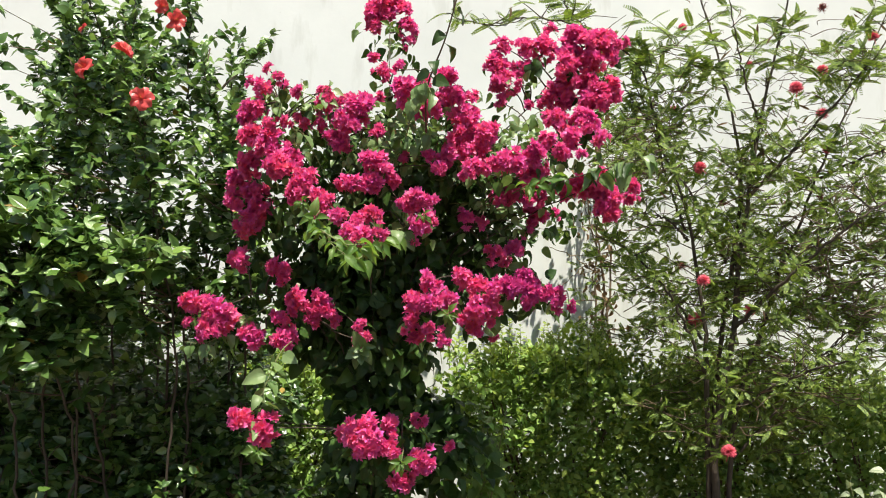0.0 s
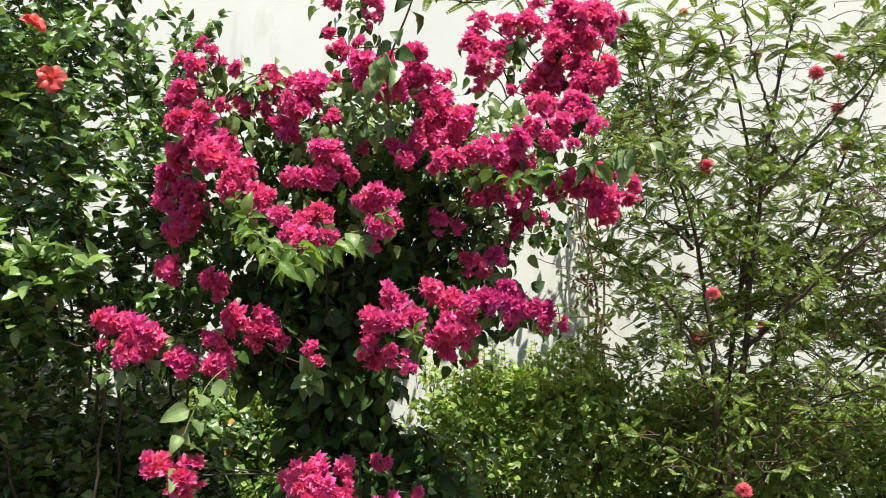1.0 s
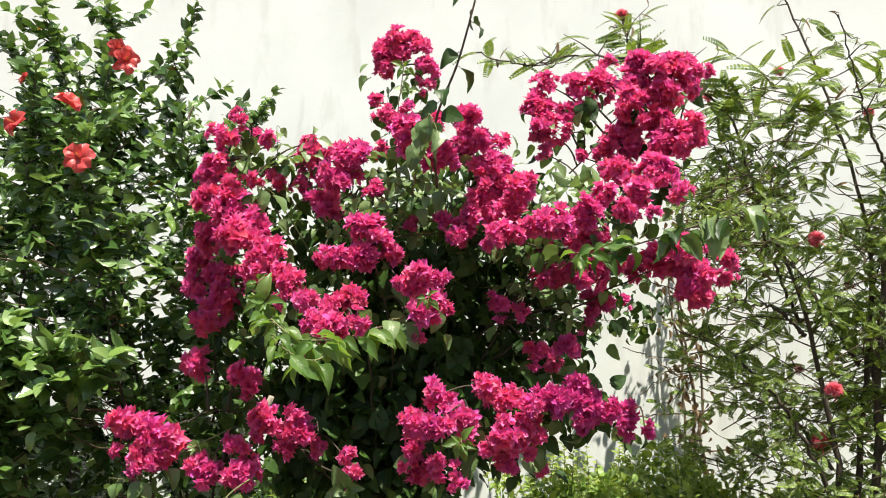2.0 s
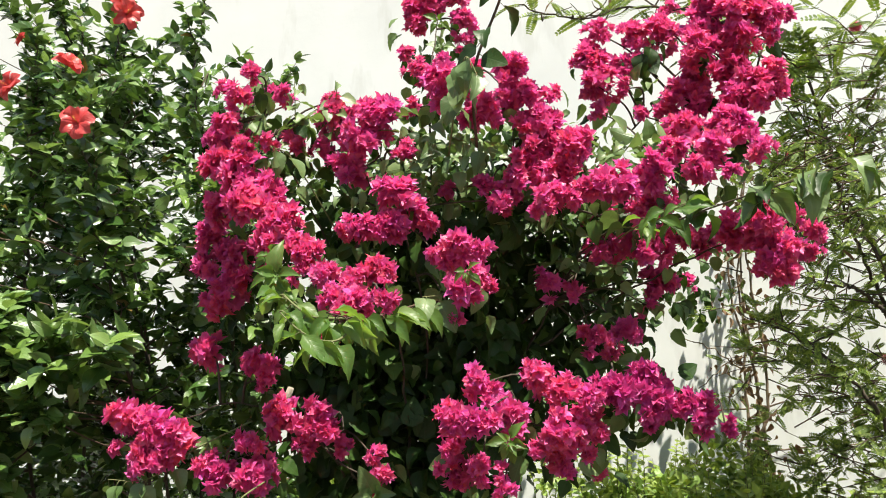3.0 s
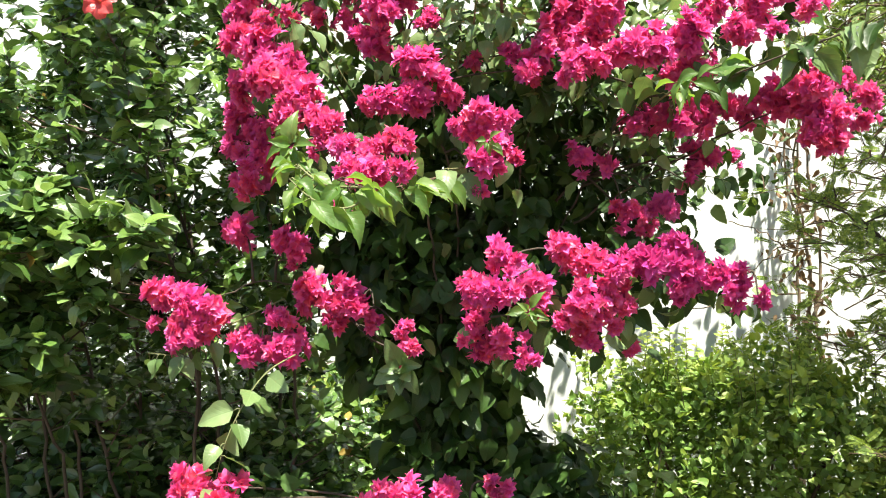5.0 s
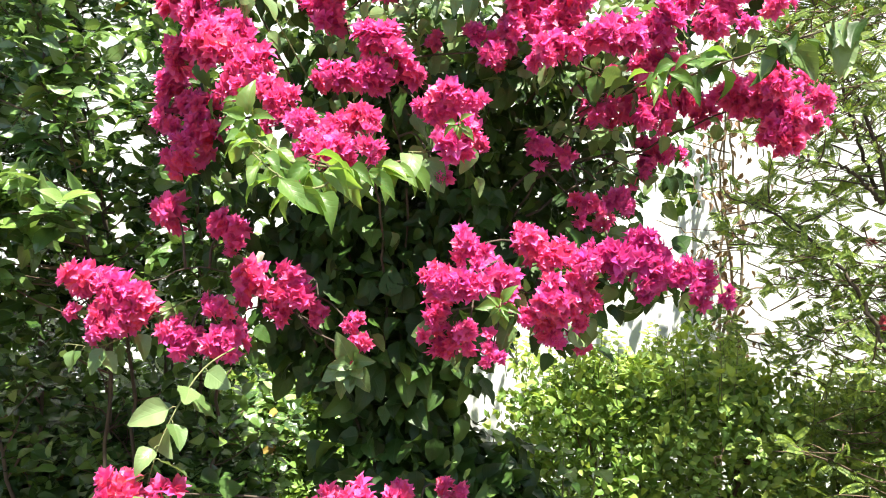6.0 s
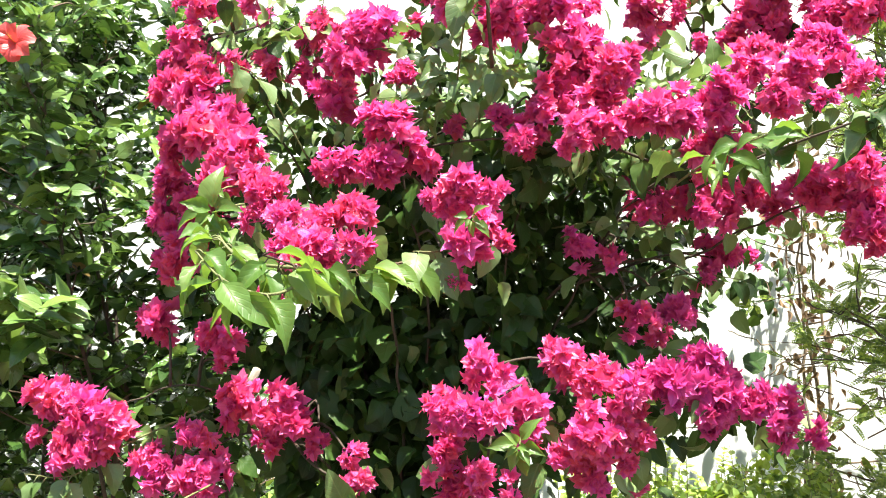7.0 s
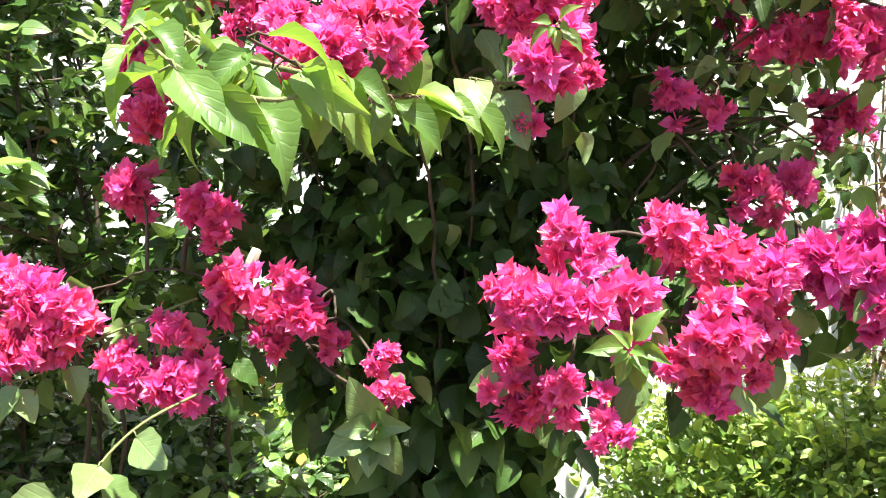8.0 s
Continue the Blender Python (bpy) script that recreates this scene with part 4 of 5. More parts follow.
def hibiscus(name_label, base, stems, masses, flowers, seed, limit, group, big, bright):
    """Upright stems with tufts of leaves: tufts along the stems, and tufts that fill the masses (centre, radii, how many)."""
    bush = thing("hibiscus", base, name_label, "shrub", group)
    r = np.random.default_rng(seed)
    # young also takes the leaves toned light to pass for sunlit ones
    young, old, dry = [], [], []

    def tuft(q, way, n, size, fresh):
        a0 = r.uniform(0, 6.28)
        for j in range(n):
            b = a0 + j * 2.4
            tip = j > n - 5
            lean = unit(np.array([math.cos(b), math.sin(b), 0.0]) + (0.75 if tip else 0.2) * way + r.normal(0, 0.3, 3) + (0, 0, 0.0 if tip else -0.32))
            up = unit(np.array([0.1, -0.5, 0.85]) + r.normal(0, 0.55, 3))
            m = poses([q + way * 0.075 * (j / n - 0.5)], [lean], [up], big * size * r.uniform(0.65, 1.2) * (0.85 if tip else 1))[0]
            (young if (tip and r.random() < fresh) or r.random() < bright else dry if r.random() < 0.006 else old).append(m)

    lines = []
    for (x0, y0), (x1, y1, z1), bushy in stems:
        y0 += 0.35
        mid = (np.array([x0, y0, 0]) + (x1, y1, z1)) / 2 + np.array([r.normal(0, 0.1), 0.12 + r.normal(0, 0.07), 0])
        high = mid * 0.35 + np.array([x1, y1, z1]) * 0.65 + np.array([*r.normal(0, 0.05, 2), 0])
        line = curve([(x0, y0, 0), mid, high, (x1, y1, z1)], 44, 0.006)
        if z1 < 0:
            # an arching side branch that leaves the shrub near its top
            line = curve([(x0, y0, 2.3), (x0 * 0.4 + x1 * 0.6, y1, 2.45), (x0 * 0.15 + x1 * 0.85, y1, -z1 - 0.07), (x1, y1, -z1)], 44, 0.003)
        lines.append(line)
        s = Soup().tube(line, np.linspace(0.0065, 0.0022, 44), 6)
        for k in range(int(18 * bushy)):
            u = 0.45 + 0.55 * (k + r.random()) / (18 * bushy)
            p = line[min(43, int(u * 43))]
            a = k * 2.4 + r.uniform(-0.5, 0.5)
            if u > 0.84:
                continue
            reach = (0.3 * (1 - u) + 0.05) * r.uniform(0.6, 1.25)
            end = p + reach * np.array([math.cos(a), math.sin(a), r.uniform(0.4, 1.2)])
            side = curve([p, (p + end) / 2 + (0, 0, -0.015), end], 8)
            s.tube(side, np.linspace(0.003, 0.0014, 8), 4)
            for g in (3, 5, 7):
                tuft(side[g], unit(end - p), 7 if g < 7 else 8, 0.052, 0.2 if g < 7 else 0.6)
        for j in range(0, 18, 1 if z1 > 0 else 3):
            tuft(line[43 - j], unit(line[43] - line[33]), 5 if j else 6, 0.048 + 0.001 * j, 0.5)
        part("stem", s.mesh("stem", DARK_BARK), bush)
    every = np.concatenate(lines)
    s = Soup()
    for (cx, cy, cz), radii, n in masses:
        for d in in_ball(n):
            q = np.array([cx, cy, cz]) + d * radii * (1 + 0.25 * noise.noise((cx + d[0] * 2.2, d[1] * 2.2, cz + d[2] * 2.2)))
            if q[2] < 0.08:
                continue
            near = every[np.argmin(((every - q) ** 2).sum(1) + 4.0 * np.maximum(every[:, 2] - q[2] + 0.1, 0) ** 2)]
            way = unit(unit(q - near) + (0, -0.15, 0.5))
            if r.random() < 0.45 and np.linalg.norm(q - near) < 0.4:
                s.tube(curve([near, (near + q) / 2 + r.normal(0, 0.03, 3), q], 7), np.linspace(0.003, 0.0014, 7), 4)
            # outer high tufts and small front masses get more of the painted sunlit tone
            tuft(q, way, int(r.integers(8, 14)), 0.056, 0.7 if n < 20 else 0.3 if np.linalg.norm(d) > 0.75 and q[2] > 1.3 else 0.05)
    part("twig_growth", s.mesh("twig_growth", TWIG), bush, kind="stuff")
    s = Soup()
    pick_apart("leaf", HL_MESH[HIB_LEAF], old, bush, limit, s, HL)
    part("foliage", s.mesh("foliage", HIB_LEAF), bush, label="glossy dark green leaves", kind="stuff")
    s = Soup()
    pick_apart("leaf", HL_MESH[HIB_YOUNG_LIT], young, bush, limit // 2, s, HL, "fresh or sun-toned light green leaf")
    part("foliage", s.mesh("foliage", HIB_YOUNG_LIT), bush, label="light green leaves, fresh at the tips, others toned as sunlit", kind="stuff")
    for m in dry:
        part("leaf", HL_MESH[HIB_DRY][0], bush, m, "withered yellow-brown leaf")
    for x, y, z, size, a, lift in flowers:
        face = unit(np.array([math.sin(a), -math.cos(a), lift]))
        m = poses([(x, y, z)], [np.cross(face, (1, 0.1, 0.2))], [face], size)[0]
        head = part("flower", HUB, bush, m, "open coral-red hibiscus flower")
        for k in range(5):
            turn = Matrix(m) @ pose(0, 0, 0, 0, 0, 72 * k + r.uniform(-14, 14)) @ pose(0, 0, 0, 36 + r.uniform(-20, 24), r.uniform(-22, 22), 0)
            part("petal", HIB_PETAL[(k + len(head.name)) % 3], head, turn)
        part("stamen_column", COLUMN, head, m)
    return bush


hibiscus("tall hibiscus shrub with glossy leaves and coral-red flowers", (-1.25, 3.5, 0),
    [((-1.0, 3.5), (-0.98, 3.45, 2.4), 0.6), ((-1.15, 3.4), (-1.2, 3.2, 2.5), 1.0), ((-1.35, 3.6), (-1.54, 3.4, 2.98), 1.0), ((-1.2, 3.7), (-1.07, 3.7, 2.95), 0.9), ((-1.5, 3.5), (-1.72, 3.4, 2.85), 1.0),
     ((-1.1, 3.8), (-1.02, 3.95, 2.6), 0.5), ((-1.35, 3.75), (-1.4, 3.6, 3.14), 1.0), ((-1.6, 3.9), (-1.8, 4.0, 3.0), 1.0), ((-0.95, 3.45), (-0.83, 3.35, 2.2), 0.6), ((-1.3, 3.35), (-1.08, 3.1, 2.25), 0.9),
     ((-1.45, 3.75), (-1.3, 3.5, 2.72), 1.0), ((-1.16, 3.55), (-0.86, 3.87, -2.59), 0.2), ((-1.1, 3.6), (-0.86, 3.6, 2.42), 0.45), ((-1.4, 3.5), (-1.38, 3.25, 2.55), 0.9)],
    [((-1.55, 3.42, 1.7), (0.55, 0.36, 0.55), 165), ((-1.35, 3.95, 0.8), (0.6, 0.35, 0.8), 330), ((-1.14, 3.6, 1.5), (0.28, 0.26, 0.26), 44), ((-0.93, 3.65, 1.55), (0.22, 0.25, 0.36), 80), ((-1.5, 3.15, 1.4), (0.5, 0.16, 0.14), 44), ((-1.95, 3.9, 2.2), (0.45, 0.4, 0.6), 60), ((-1.5, 4.5, 0.75), (1.0, 0.3, 0.85), 460), ((-1.6, 4.2, 0.6), (0.9, 0.2, 0.65), 260), ((-1.05, 3.9, 0.8), (0.34, 0.25, 0.45), 150), ((-1.45, 3.92, 0.6), (0.75, 0.2, 0.5), 300), ((-0.95, 3.4, 2.0), (0.16, 0.14, 0.16), 12), ((-1.12, 3.65, 2.4), (0.24, 0.2, 0.22), 12), ((-1.45, 3.5, 2.45), (0.3, 0.25, 0.25), 24), ((-1.55, 3.78, 2.3), (0.38, 0.2, 0.32), 46)],
    [(-1.25, 3.02, 2.25, 0.037, -0.5, 0.15), (-1.04, 3.0, 2.135, 0.041, 0.25, 0.05), (-1.155, 3.1, 2.335, 0.036, 1.2, 0.75), (-0.93, 3.0, 2.41, 0.038, 0.75, -0.15), (-0.8, 3.35, 1.78, 0.026, 0.9, 0.3), (-1.02, 3.1, 2.5, 0.028, 1.3, -0.3), (-1.3, 3.1, 2.42, 0.02, -0.9, 0.6)], 11, 200, "hibiscus row", 1.16, 0.12)
hibiscus("bushy hibiscus with broad sunlit leaves beside the taller one", (-1.75, 3.25, 0),
    [((-1.6, 3.25), (-1.42, 3.1, 1.75), 0.8), ((-1.75, 3.2), (-1.7, 3.05, 1.85), 0.8), ((-1.85, 3.3), (-2.0, 3.2, 2.2), 1.0), ((-1.95, 3.5), (-2.1, 3.5, 2.7), 1.0), ((-1.7, 3.35), (-1.5, 3.2, 2.1), 0.9), ((-1.55, 3.3), (-1.4, 3.15, 1.6), 0.4)],
    [((-1.75, 3.2, 1.55), (0.5, 0.34, 0.36), 140), ((-1.1, 3.08, 1.62), (0.22, 0.1, 0.12), 16), ((-1.65, 3.12, 1.28), (0.42, 0.14, 0.14), 36), ((-1.3, 3.05, 1.58), (0.16, 0.1, 0.14), 14), ((-1.85, 3.95, 0.6), (0.6, 0.25, 0.7), 220), ((-2.2, 3.6, 1.8), (0.4, 0.5, 0.9), 100), ((-2.3, 4.3, 0.9), (0.6, 0.4, 0.9), 260), ((-2.1, 3.8, 0.6), (0.6, 0.25, 0.55), 220)],
    [], 12, 160, "hibiscus row", 1.45, 0.2)

# ---- clipped hedge along the wall ----
HE = [leaf(1, 0.58, 4, 0.25, d, 0.7, 0.0, t) for d, t in ((0.15, 0.2), (0.4, -0.2), (0.05, 0.1))]
HE_MESH = [Soup().add(t, np.eye(4)[None]).mesh("leaf", HEDGE_TIP_LIT) for t in HE]


def hedge_bush(cx, cy, rx, ry, top, n, seed, label):
    bush = thing("hedge_bush", (cx, cy, 0), label, "bush", "low bushes along the wall")
    r = np.random.default_rng(seed)
    h = top * 0.5
    d = unit(r.normal(size=(n, 3)))
    d[:, 2] = np.where(d[:, 2] < -0.6, -d[:, 2], d[:, 2])
    square = 1 / np.maximum(np.max(np.abs(d), axis=1), 0.86)[:, None] * 0.93
    lump = np.array([noise.noise((cx * 3 + a * 2.6, b * 2.6, c * 2.6)) + 0.6 * noise.noise((a * 7, cx + b * 7, c * 7)) for a, b, c in d])[:, None]
    depth = 1 - np.abs(r.normal(0, 0.16, (n, 1)))
    depth[::4] = r.random((len(depth[::4]), 1)) ** 0.4
    p = np.array([cx, cy, h]) + d * square * (rx, ry, h) * (1 + 0.24 * lump) * depth
    # the shaded foot draws in under the leafy top
    waist = 0.3 + 0.7 * np.clip(p[:, 2] / (0.8 * top), 0, 1) ** 1.1
    p[:, 0], p[:, 1] = cx + (p[:, 0] - cx) * (0.4 + 0.6 * waist), cy + (p[:, 1] - cy) * waist
    # hollows between the tufts
    tufts = np.array([noise.noise((a * 9, b * 9, c * 9)) for a, b, c in p])
    stay = (tufts > -0.08) | (r.random(n) < 0.3) | (depth[:, 0] < 0.75)
    p, d, depth, n = p[stay], d[stay], depth[stay], int(stay.sum())
    w = unit(d * 0.6 + r.normal(0, 0.75, (n, 3)) + (0, -0.1, 0.25))
    m = poses(p, w, unit(d * 0.5 + (0, -0.15, 0.7) + r.normal(0, 0.45, (n, 3))), r.uniform(0.025, 0.047, n))
    # outer leaves share the tip colour, so sunlight on the hedge is partly painted
    fresh = (r.random(n) < 0.28 + 0.5 * np.clip((p[:, 2] - top * 0.8) / (top * 0.25), 0, 1)) & (depth[:, 0] > 0.9)
    s = Soup()
    kind = r.integers(0, 3, n)
    for k, t in enumerate(HE):
        s.add(t, m[(kind == k) & ~fresh])
    part("foliage", s.mesh("foliage", HEDGE_LEAF), bush, label="small mid-green leaves, dense", kind="stuff")
    s = Soup()
    # upright tip shoots over the top
    extra = []
    wood = Soup()
    for _ in range(int(90 * rx)):
        a, b = r.uniform(-0.9, 0.9, 2)
        z0 = top * (0.93 + 0.05 * noise.noise((a * 3, b * 3, cx)))
        foot = np.array([cx + a * rx, cy + b * ry, z0 - 0.06])
        tall = r.uniform(0.05, 0.2)
        tip = foot + np.array([*r.normal(0, 0.025, 2), tall + 0.06])
        wood.tube([foot, (foot + tip) / 2 + (0.004, 0, 0), tip], (0.0018, 0.0014, 0.0008), 4)
        for j in range(int(4 + tall * 50)):
            u = 0.3 + 0.7 * j / (4 + tall * 50)
            g = j * 2.4
            extra.append(poses([foot + (tip - foot) * u], [(math.cos(g), math.sin(g), 0.5)], [(0, -0.3, 0.9)], r.uniform(0.024, 0.045))[0])
    pick_apart("leaf", HE_MESH, np.concatenate([np.array(extra), m[fresh]]), bush, 60, s, HE)
    part("foliage", s.mesh("foliage", HEDGE_TIP_LIT), bush, label="fresh yellow-green shoot tips, and outer leaves toned as sunlit", kind="stuff")
    for _ in range(14):
        a = r.uniform(0, 6.28)
        end = np.array([cx + math.cos(a) * rx * 0.6, cy + math.sin(a) * ry * 0.6, top * 0.8])
        limb = Soup().tube(curve([(cx + 0.1 * math.cos(a), cy + 0.1 * math.sin(a), 0), ((cx + end[0]) / 2, (cy + end[1]) / 2, top * 0.4), end], 10), np.linspace(0.012, 0.003, 10), 5)
        part("branch", limb.mesh("branch", TWIG), bush)
    part("tip_growth", wood.mesh("tip_growth", GREEN_TWIG), bush, kind="stuff")


hedge_bush(0.5, 4.45, 0.62, 0.4, 1.2, 20000, 21, "rounded clipped bush with small bright green leaves")
hedge_bush(1.35, 4.55, 0.45, 0.38, 1.1, 12000, 22, "small-leaved green bush in the shade")
hedge_bush(2.15, 4.5, 0.55, 0.38, 0.98, 13000, 23, "small-leaved green bush in the shade")
hedge_bush(-0.9, 4.55, 0.5, 0.36, 1.12, 12000, 24, "small-leaved bright green bush beside the trunk")

# ---- powder puff shrub ----
def frond(pairs, span, lift):
    """A feather-like leaf along +y: a rib with pairs of oblong leaflets set close, shorter towards both ends."""
    s = Soup()
    s.tube([(0, u, -lift * u * u) for u in (-0.25, 0.4, 0.75, 1.0)], np.linspace(0.012, 0.004, 4), 3)
    blade = (np.array([(0, 0, 0), (0.32, 0.3, 0.04), (0.27, 0.8, 0.02), (0, 1.0, -0.04), (-0.32, 0.72, 0.02), (-0.31, 0.25, 0.04)]), [(0, 1, 2, 3), (0, 3, 4, 5)], np.array([(0.5, 0), (0.9, 0.3), (0.8, 0.8), (0.5, 1), (0.1, 0.7), (0.1, 0.3)]))
    for k in range(pairs):
        u = (k + 0.4) / pairs
        size = span * (0.45 + 0.65 * math.sin(math.pi * min(1.0, 0.15 + u * 0.8)))
        for side in (-1, 1):
            s.add(blade, poses([(0, u, -lift * u * u)], [(side, 0.55, 0.12)], [(0, 0.1, 1)], size))
    return as_template(s)


FR = [frond(10, 0.18, 0.15), frond(12, 0.16, 0.4), frond(9, 0.2, 0.05), frond(8, 0.19, 0.3)]
FR_MESH = [Soup().add(t, np.eye(4)[None]).mesh("frond", FROND) for t in FR]


def puff_mesh(material, seed, n=420):
    r = np.random.default_rng(seed)
    s = Soup()
    ball = unit(r.normal(size=(n, 3)))
    ball[:, 2] = np.where(ball[:, 2] < -0.55, -ball[:, 2], ball[:, 2])
    for d in ball:
        s.tube([d * 0.1, d * 0.6 + r.normal(0, 0.04, 3), d * r.uniform(0.85, 1.06) + r.normal(0, 0.05, 3)], (0.05, 0.036, 0.026), 3)
    s.tube([(0, 0, -1.4), (0, 0, -0.5), (0, 0, 0.1)], (0.05, 0.06, 0.2), 5)
    return s.mesh("flower", material)


PUFF = [puff_mesh(FLUFF, 60 + k) for k in range(3)]
PUFF_OLD = puff_mesh(FLUFF_OLD, 70, 120)


def powder_puff():
    bush = thing("powder_puff_shrub", (1.25, 4.05, 0), "airy powder puff shrub with feathery leaves and round pink flowers", "shrub")
    r = np.random.default_rng(31)
    stems = [
        ([(1.24, 4.05, 0), (1.2, 4.0, 0.7), (1.29, 4.0, 1.25), (1.34, 4.0, 1.67), (1.43, 4.0, 2.22), (1.57, 4.0, 2.79), (1.64, 3.98, 3.15)], 0.028),
        ([(1.2, 4.06, 0), (1.18, 4.02, 0.7), (1.16, 4.0, 1.35), (1.09, 4.0, 1.85), (0.98, 4.02, 2.15), (0.86, 4.0, 2.45)], 0.02),
        ([(1.28, 4.08, 0), (1.3, 4.05, 0.8), (1.5, 4.1, 1.4), (1.75, 4.15, 2.0), (2.0, 4.2, 2.5), (2.15, 4.2, 2.9)], 0.017),
        ([(1.22, 4.1, 0), (1.25, 4.12, 1.0), (1.36, 4.1, 1.8), (1.34, 4.03, 2.17), (1.18, 4.0, 2.81), (1.07, 4.0, 3.08)], 0.018),
        ([(1.3, 4.0, 1.3), (1.55, 3.8, 1.6), (1.85, 3.7, 1.85), (2.15, 3.7, 2.0)], 0.011),
        ([(1.16, 4.0, 1.1), (1.0, 3.95, 1.45), (0.85, 4.1, 1.65), (0.68, 4.2, 1.75)], 0.009),
        ([(1.38, 4.0, 1.9), (1.6, 3.95, 2.15), (1.9, 3.9, 2.5), (2.1, 3.9, 2.8)], 0.01),
        ([(1.1, 4.0, 1.7), (0.98, 3.95, 1.8), (0.8, 3.8, 1.78)], 0.008),
        ([(0.98, 4.02, 2.15), (0.86, 3.85, 2.46), (0.6, 3.7, 2.59), (0.35, 3.6, 2.61), (0.15, 3.55, 2.57), (0.0, 3.5, 2.6)], 0.004),
        ([(0.6, 3.7, 2.59), (0.53, 3.8, 2.72), (0.51, 3.9, 2.88)], 0.004),
        ([(1.32, 4.0, 1.4), (1.42, 4.3, 1.75), (1.6, 4.6, 1.9), (1.85, 4.7, 1.95)], 0.009),
        ([(1.25, 4.0, 0.9), (1.45, 3.75, 1.1), (1.7, 3.6, 1.2), (1.95, 3.55, 1.2)], 0.008),
        ([(1.45, 4.0, 2.2), (1.3, 3.8, 2.4), (1.2, 3.7, 2.75)], 0.006),
        ([(1.15, 4.0, 1.25), (1.05, 4.3, 1.5), (0.95, 4.55, 1.6), (0.8, 4.7, 1.6)], 0.007),
        ([(1.6, 4.1, 1.55), (1.9, 4.2, 1.6), (2.25, 4.2, 1.75)], 0.008),
        ([(1.55, 4.1, 1.5), (1.75, 3.95, 1.75), (2.0, 3.85, 1.75), (2.3, 3.85, 1.65)], 0.008),
        ([(1.75, 4.15, 2.0), (1.95, 4.0, 2.1), (2.2, 3.9, 2.15)], 0.007),
        ([(1.3, 4.1, 1.6), (1.2, 4.4, 2.0), (1.05, 4.7, 2.3), (0.95, 4.85, 2.45)], 0.008),
        ([(1.4, 4.1, 1.8), (1.5, 4.5, 2.1), (1.65, 4.75, 2.3)], 0.007),
        ([(1.1, 4.05, 1.75), (1.0, 4.0, 2.0), (0.92, 3.9, 2.2), (0.78, 3.8, 2.35)], 0.006),
        ([(1.3, 4.05, 0.7), (1.55, 4.0, 1.0), (1.8, 4.05, 1.25), (2.1, 4.1, 1.4)], 0.008),
    ]
    fr, stations = [], []

    def spray(q, along, n):
        """A node with a few feathery leaves that spread to both sides, most of them held flat."""
        b = r.uniform(0, 6.28)
        for j in range(n):
            a = b + j * 2.2 + r.uniform(-0.4, 0.4)
            low = q[2] < 2.45
            way = np.array([1.1 * math.cos(a), 0.7 * math.sin(a), r.uniform(-1.1, 0.9) if low else r.uniform(-0.6, 0.6)]) + 0.6 * along
            face = (0.1, -0.9, 0.5) if r.random() < (0.6 if low else 0.25) else (0.1, -0.35, 0.95)
            fr.append(poses([q + unit(way) * 0.012], [way], [np.array(face) + r.normal(0, 0.6 if low else 0.4, 3)], r.uniform(0.03, 0.065) if low else r.uniform(0.055, 0.105))[0])

    for pts, rad in stems:
        line = curve(pts, 44, 0.003)
        s = Soup().tube(line, rad * 0.72 * np.linspace(1, 0, 44) ** 1.25 + 0.0022, 7)
        start = 0.42 if pts[0][2] < 0.1 else 0.15
        length = np.linalg.norm(np.diff(line, axis=0), axis=1).sum()
        for k in range(int(length * (1 - start) * 30)):
            u = start + (1 - start) * r.random()
            p = line[min(43, int(u * 43))]
            high = p[2] > 2.15
            if high and r.random() < (0.25 if rad <= 0.004 else 0.15):
                continue
            a = k * 2.4 + r.uniform(-0.5, 0.5)
            reach = r.uniform(0.05, 0.28) * (1.15 - 0.5 * u) * (0.6 if high else 1.0)
            end = p + reach * np.array([math.cos(a), math.sin(a) * 0.8, r.uniform(-0.2, 0.95)])
            side = curve([p, (p + end) / 2 + r.normal(0, 0.015, 3), end], 9)
            s.tube(side, np.linspace(0.0028, 0.0012, 9), 4)
            if r.random() < 0.35:
                stations.append(end)
            if r.random() < (0.3 if high else 0.2):
                continue
            for j in range(int(1.2 + reach * (7 if high else 13))):
                spray(side[8 - int(r.random() ** 2 * 7)], unit(end - p), int(r.integers(1, 3) if high else r.integers(2, 5)))
        if rad <= 0.004:
            for u in range(6, 44, 2):
                spray(line[u], unit(line[u] - line[u - 1]), 2)
        part("branch", s.mesh("branch", DARK_BARK), bush)
    # thin side growth between the limbs, part of it bare
    s = Soup()
    for (cx, cy, cz), radii, n, bare in (
        ((1.8, 4.1, 1.6), (0.55, 0.35, 0.4), 150, 0.3), ((1.98, 4.0, 1.62), (0.36, 0.3, 0.34), 80, 0.4), ((1.15, 4.1, 1.55), (0.34, 0.3, 0.45), 125, 0.25), ((1.35, 4.0, 0.98), (0.5, 0.3, 0.3), 125, 0.2), ((1.75, 4.05, 1.2), (0.5, 0.3, 0.35), 135, 0.25), ((1.5, 4.3, 1.35), (0.5, 0.25, 0.3), 90, 0.3), ((1.75, 3.95, 2.05), (0.5, 0.3, 0.28), 110, 0.3), ((0.95, 4.05, 2.2), (0.22, 0.25, 0.25), 80, 0.3), ((0.95, 4.4, 1.3), (0.22, 0.2, 0.18), 25, 0.3),
        ((0.8, 3.75, 2.05), (0.16, 0.15, 0.2), 60, 0.3), ((0.97, 3.85, 2.42), (0.2, 0.15, 0.24), 40, 0.4), ((1.7, 4.0, 2.5), (0.3, 0.2, 0.2), 50, 0.4), ((0.85, 4.5, 1.75), (0.25, 0.2, 0.3), 40, 0.7)):
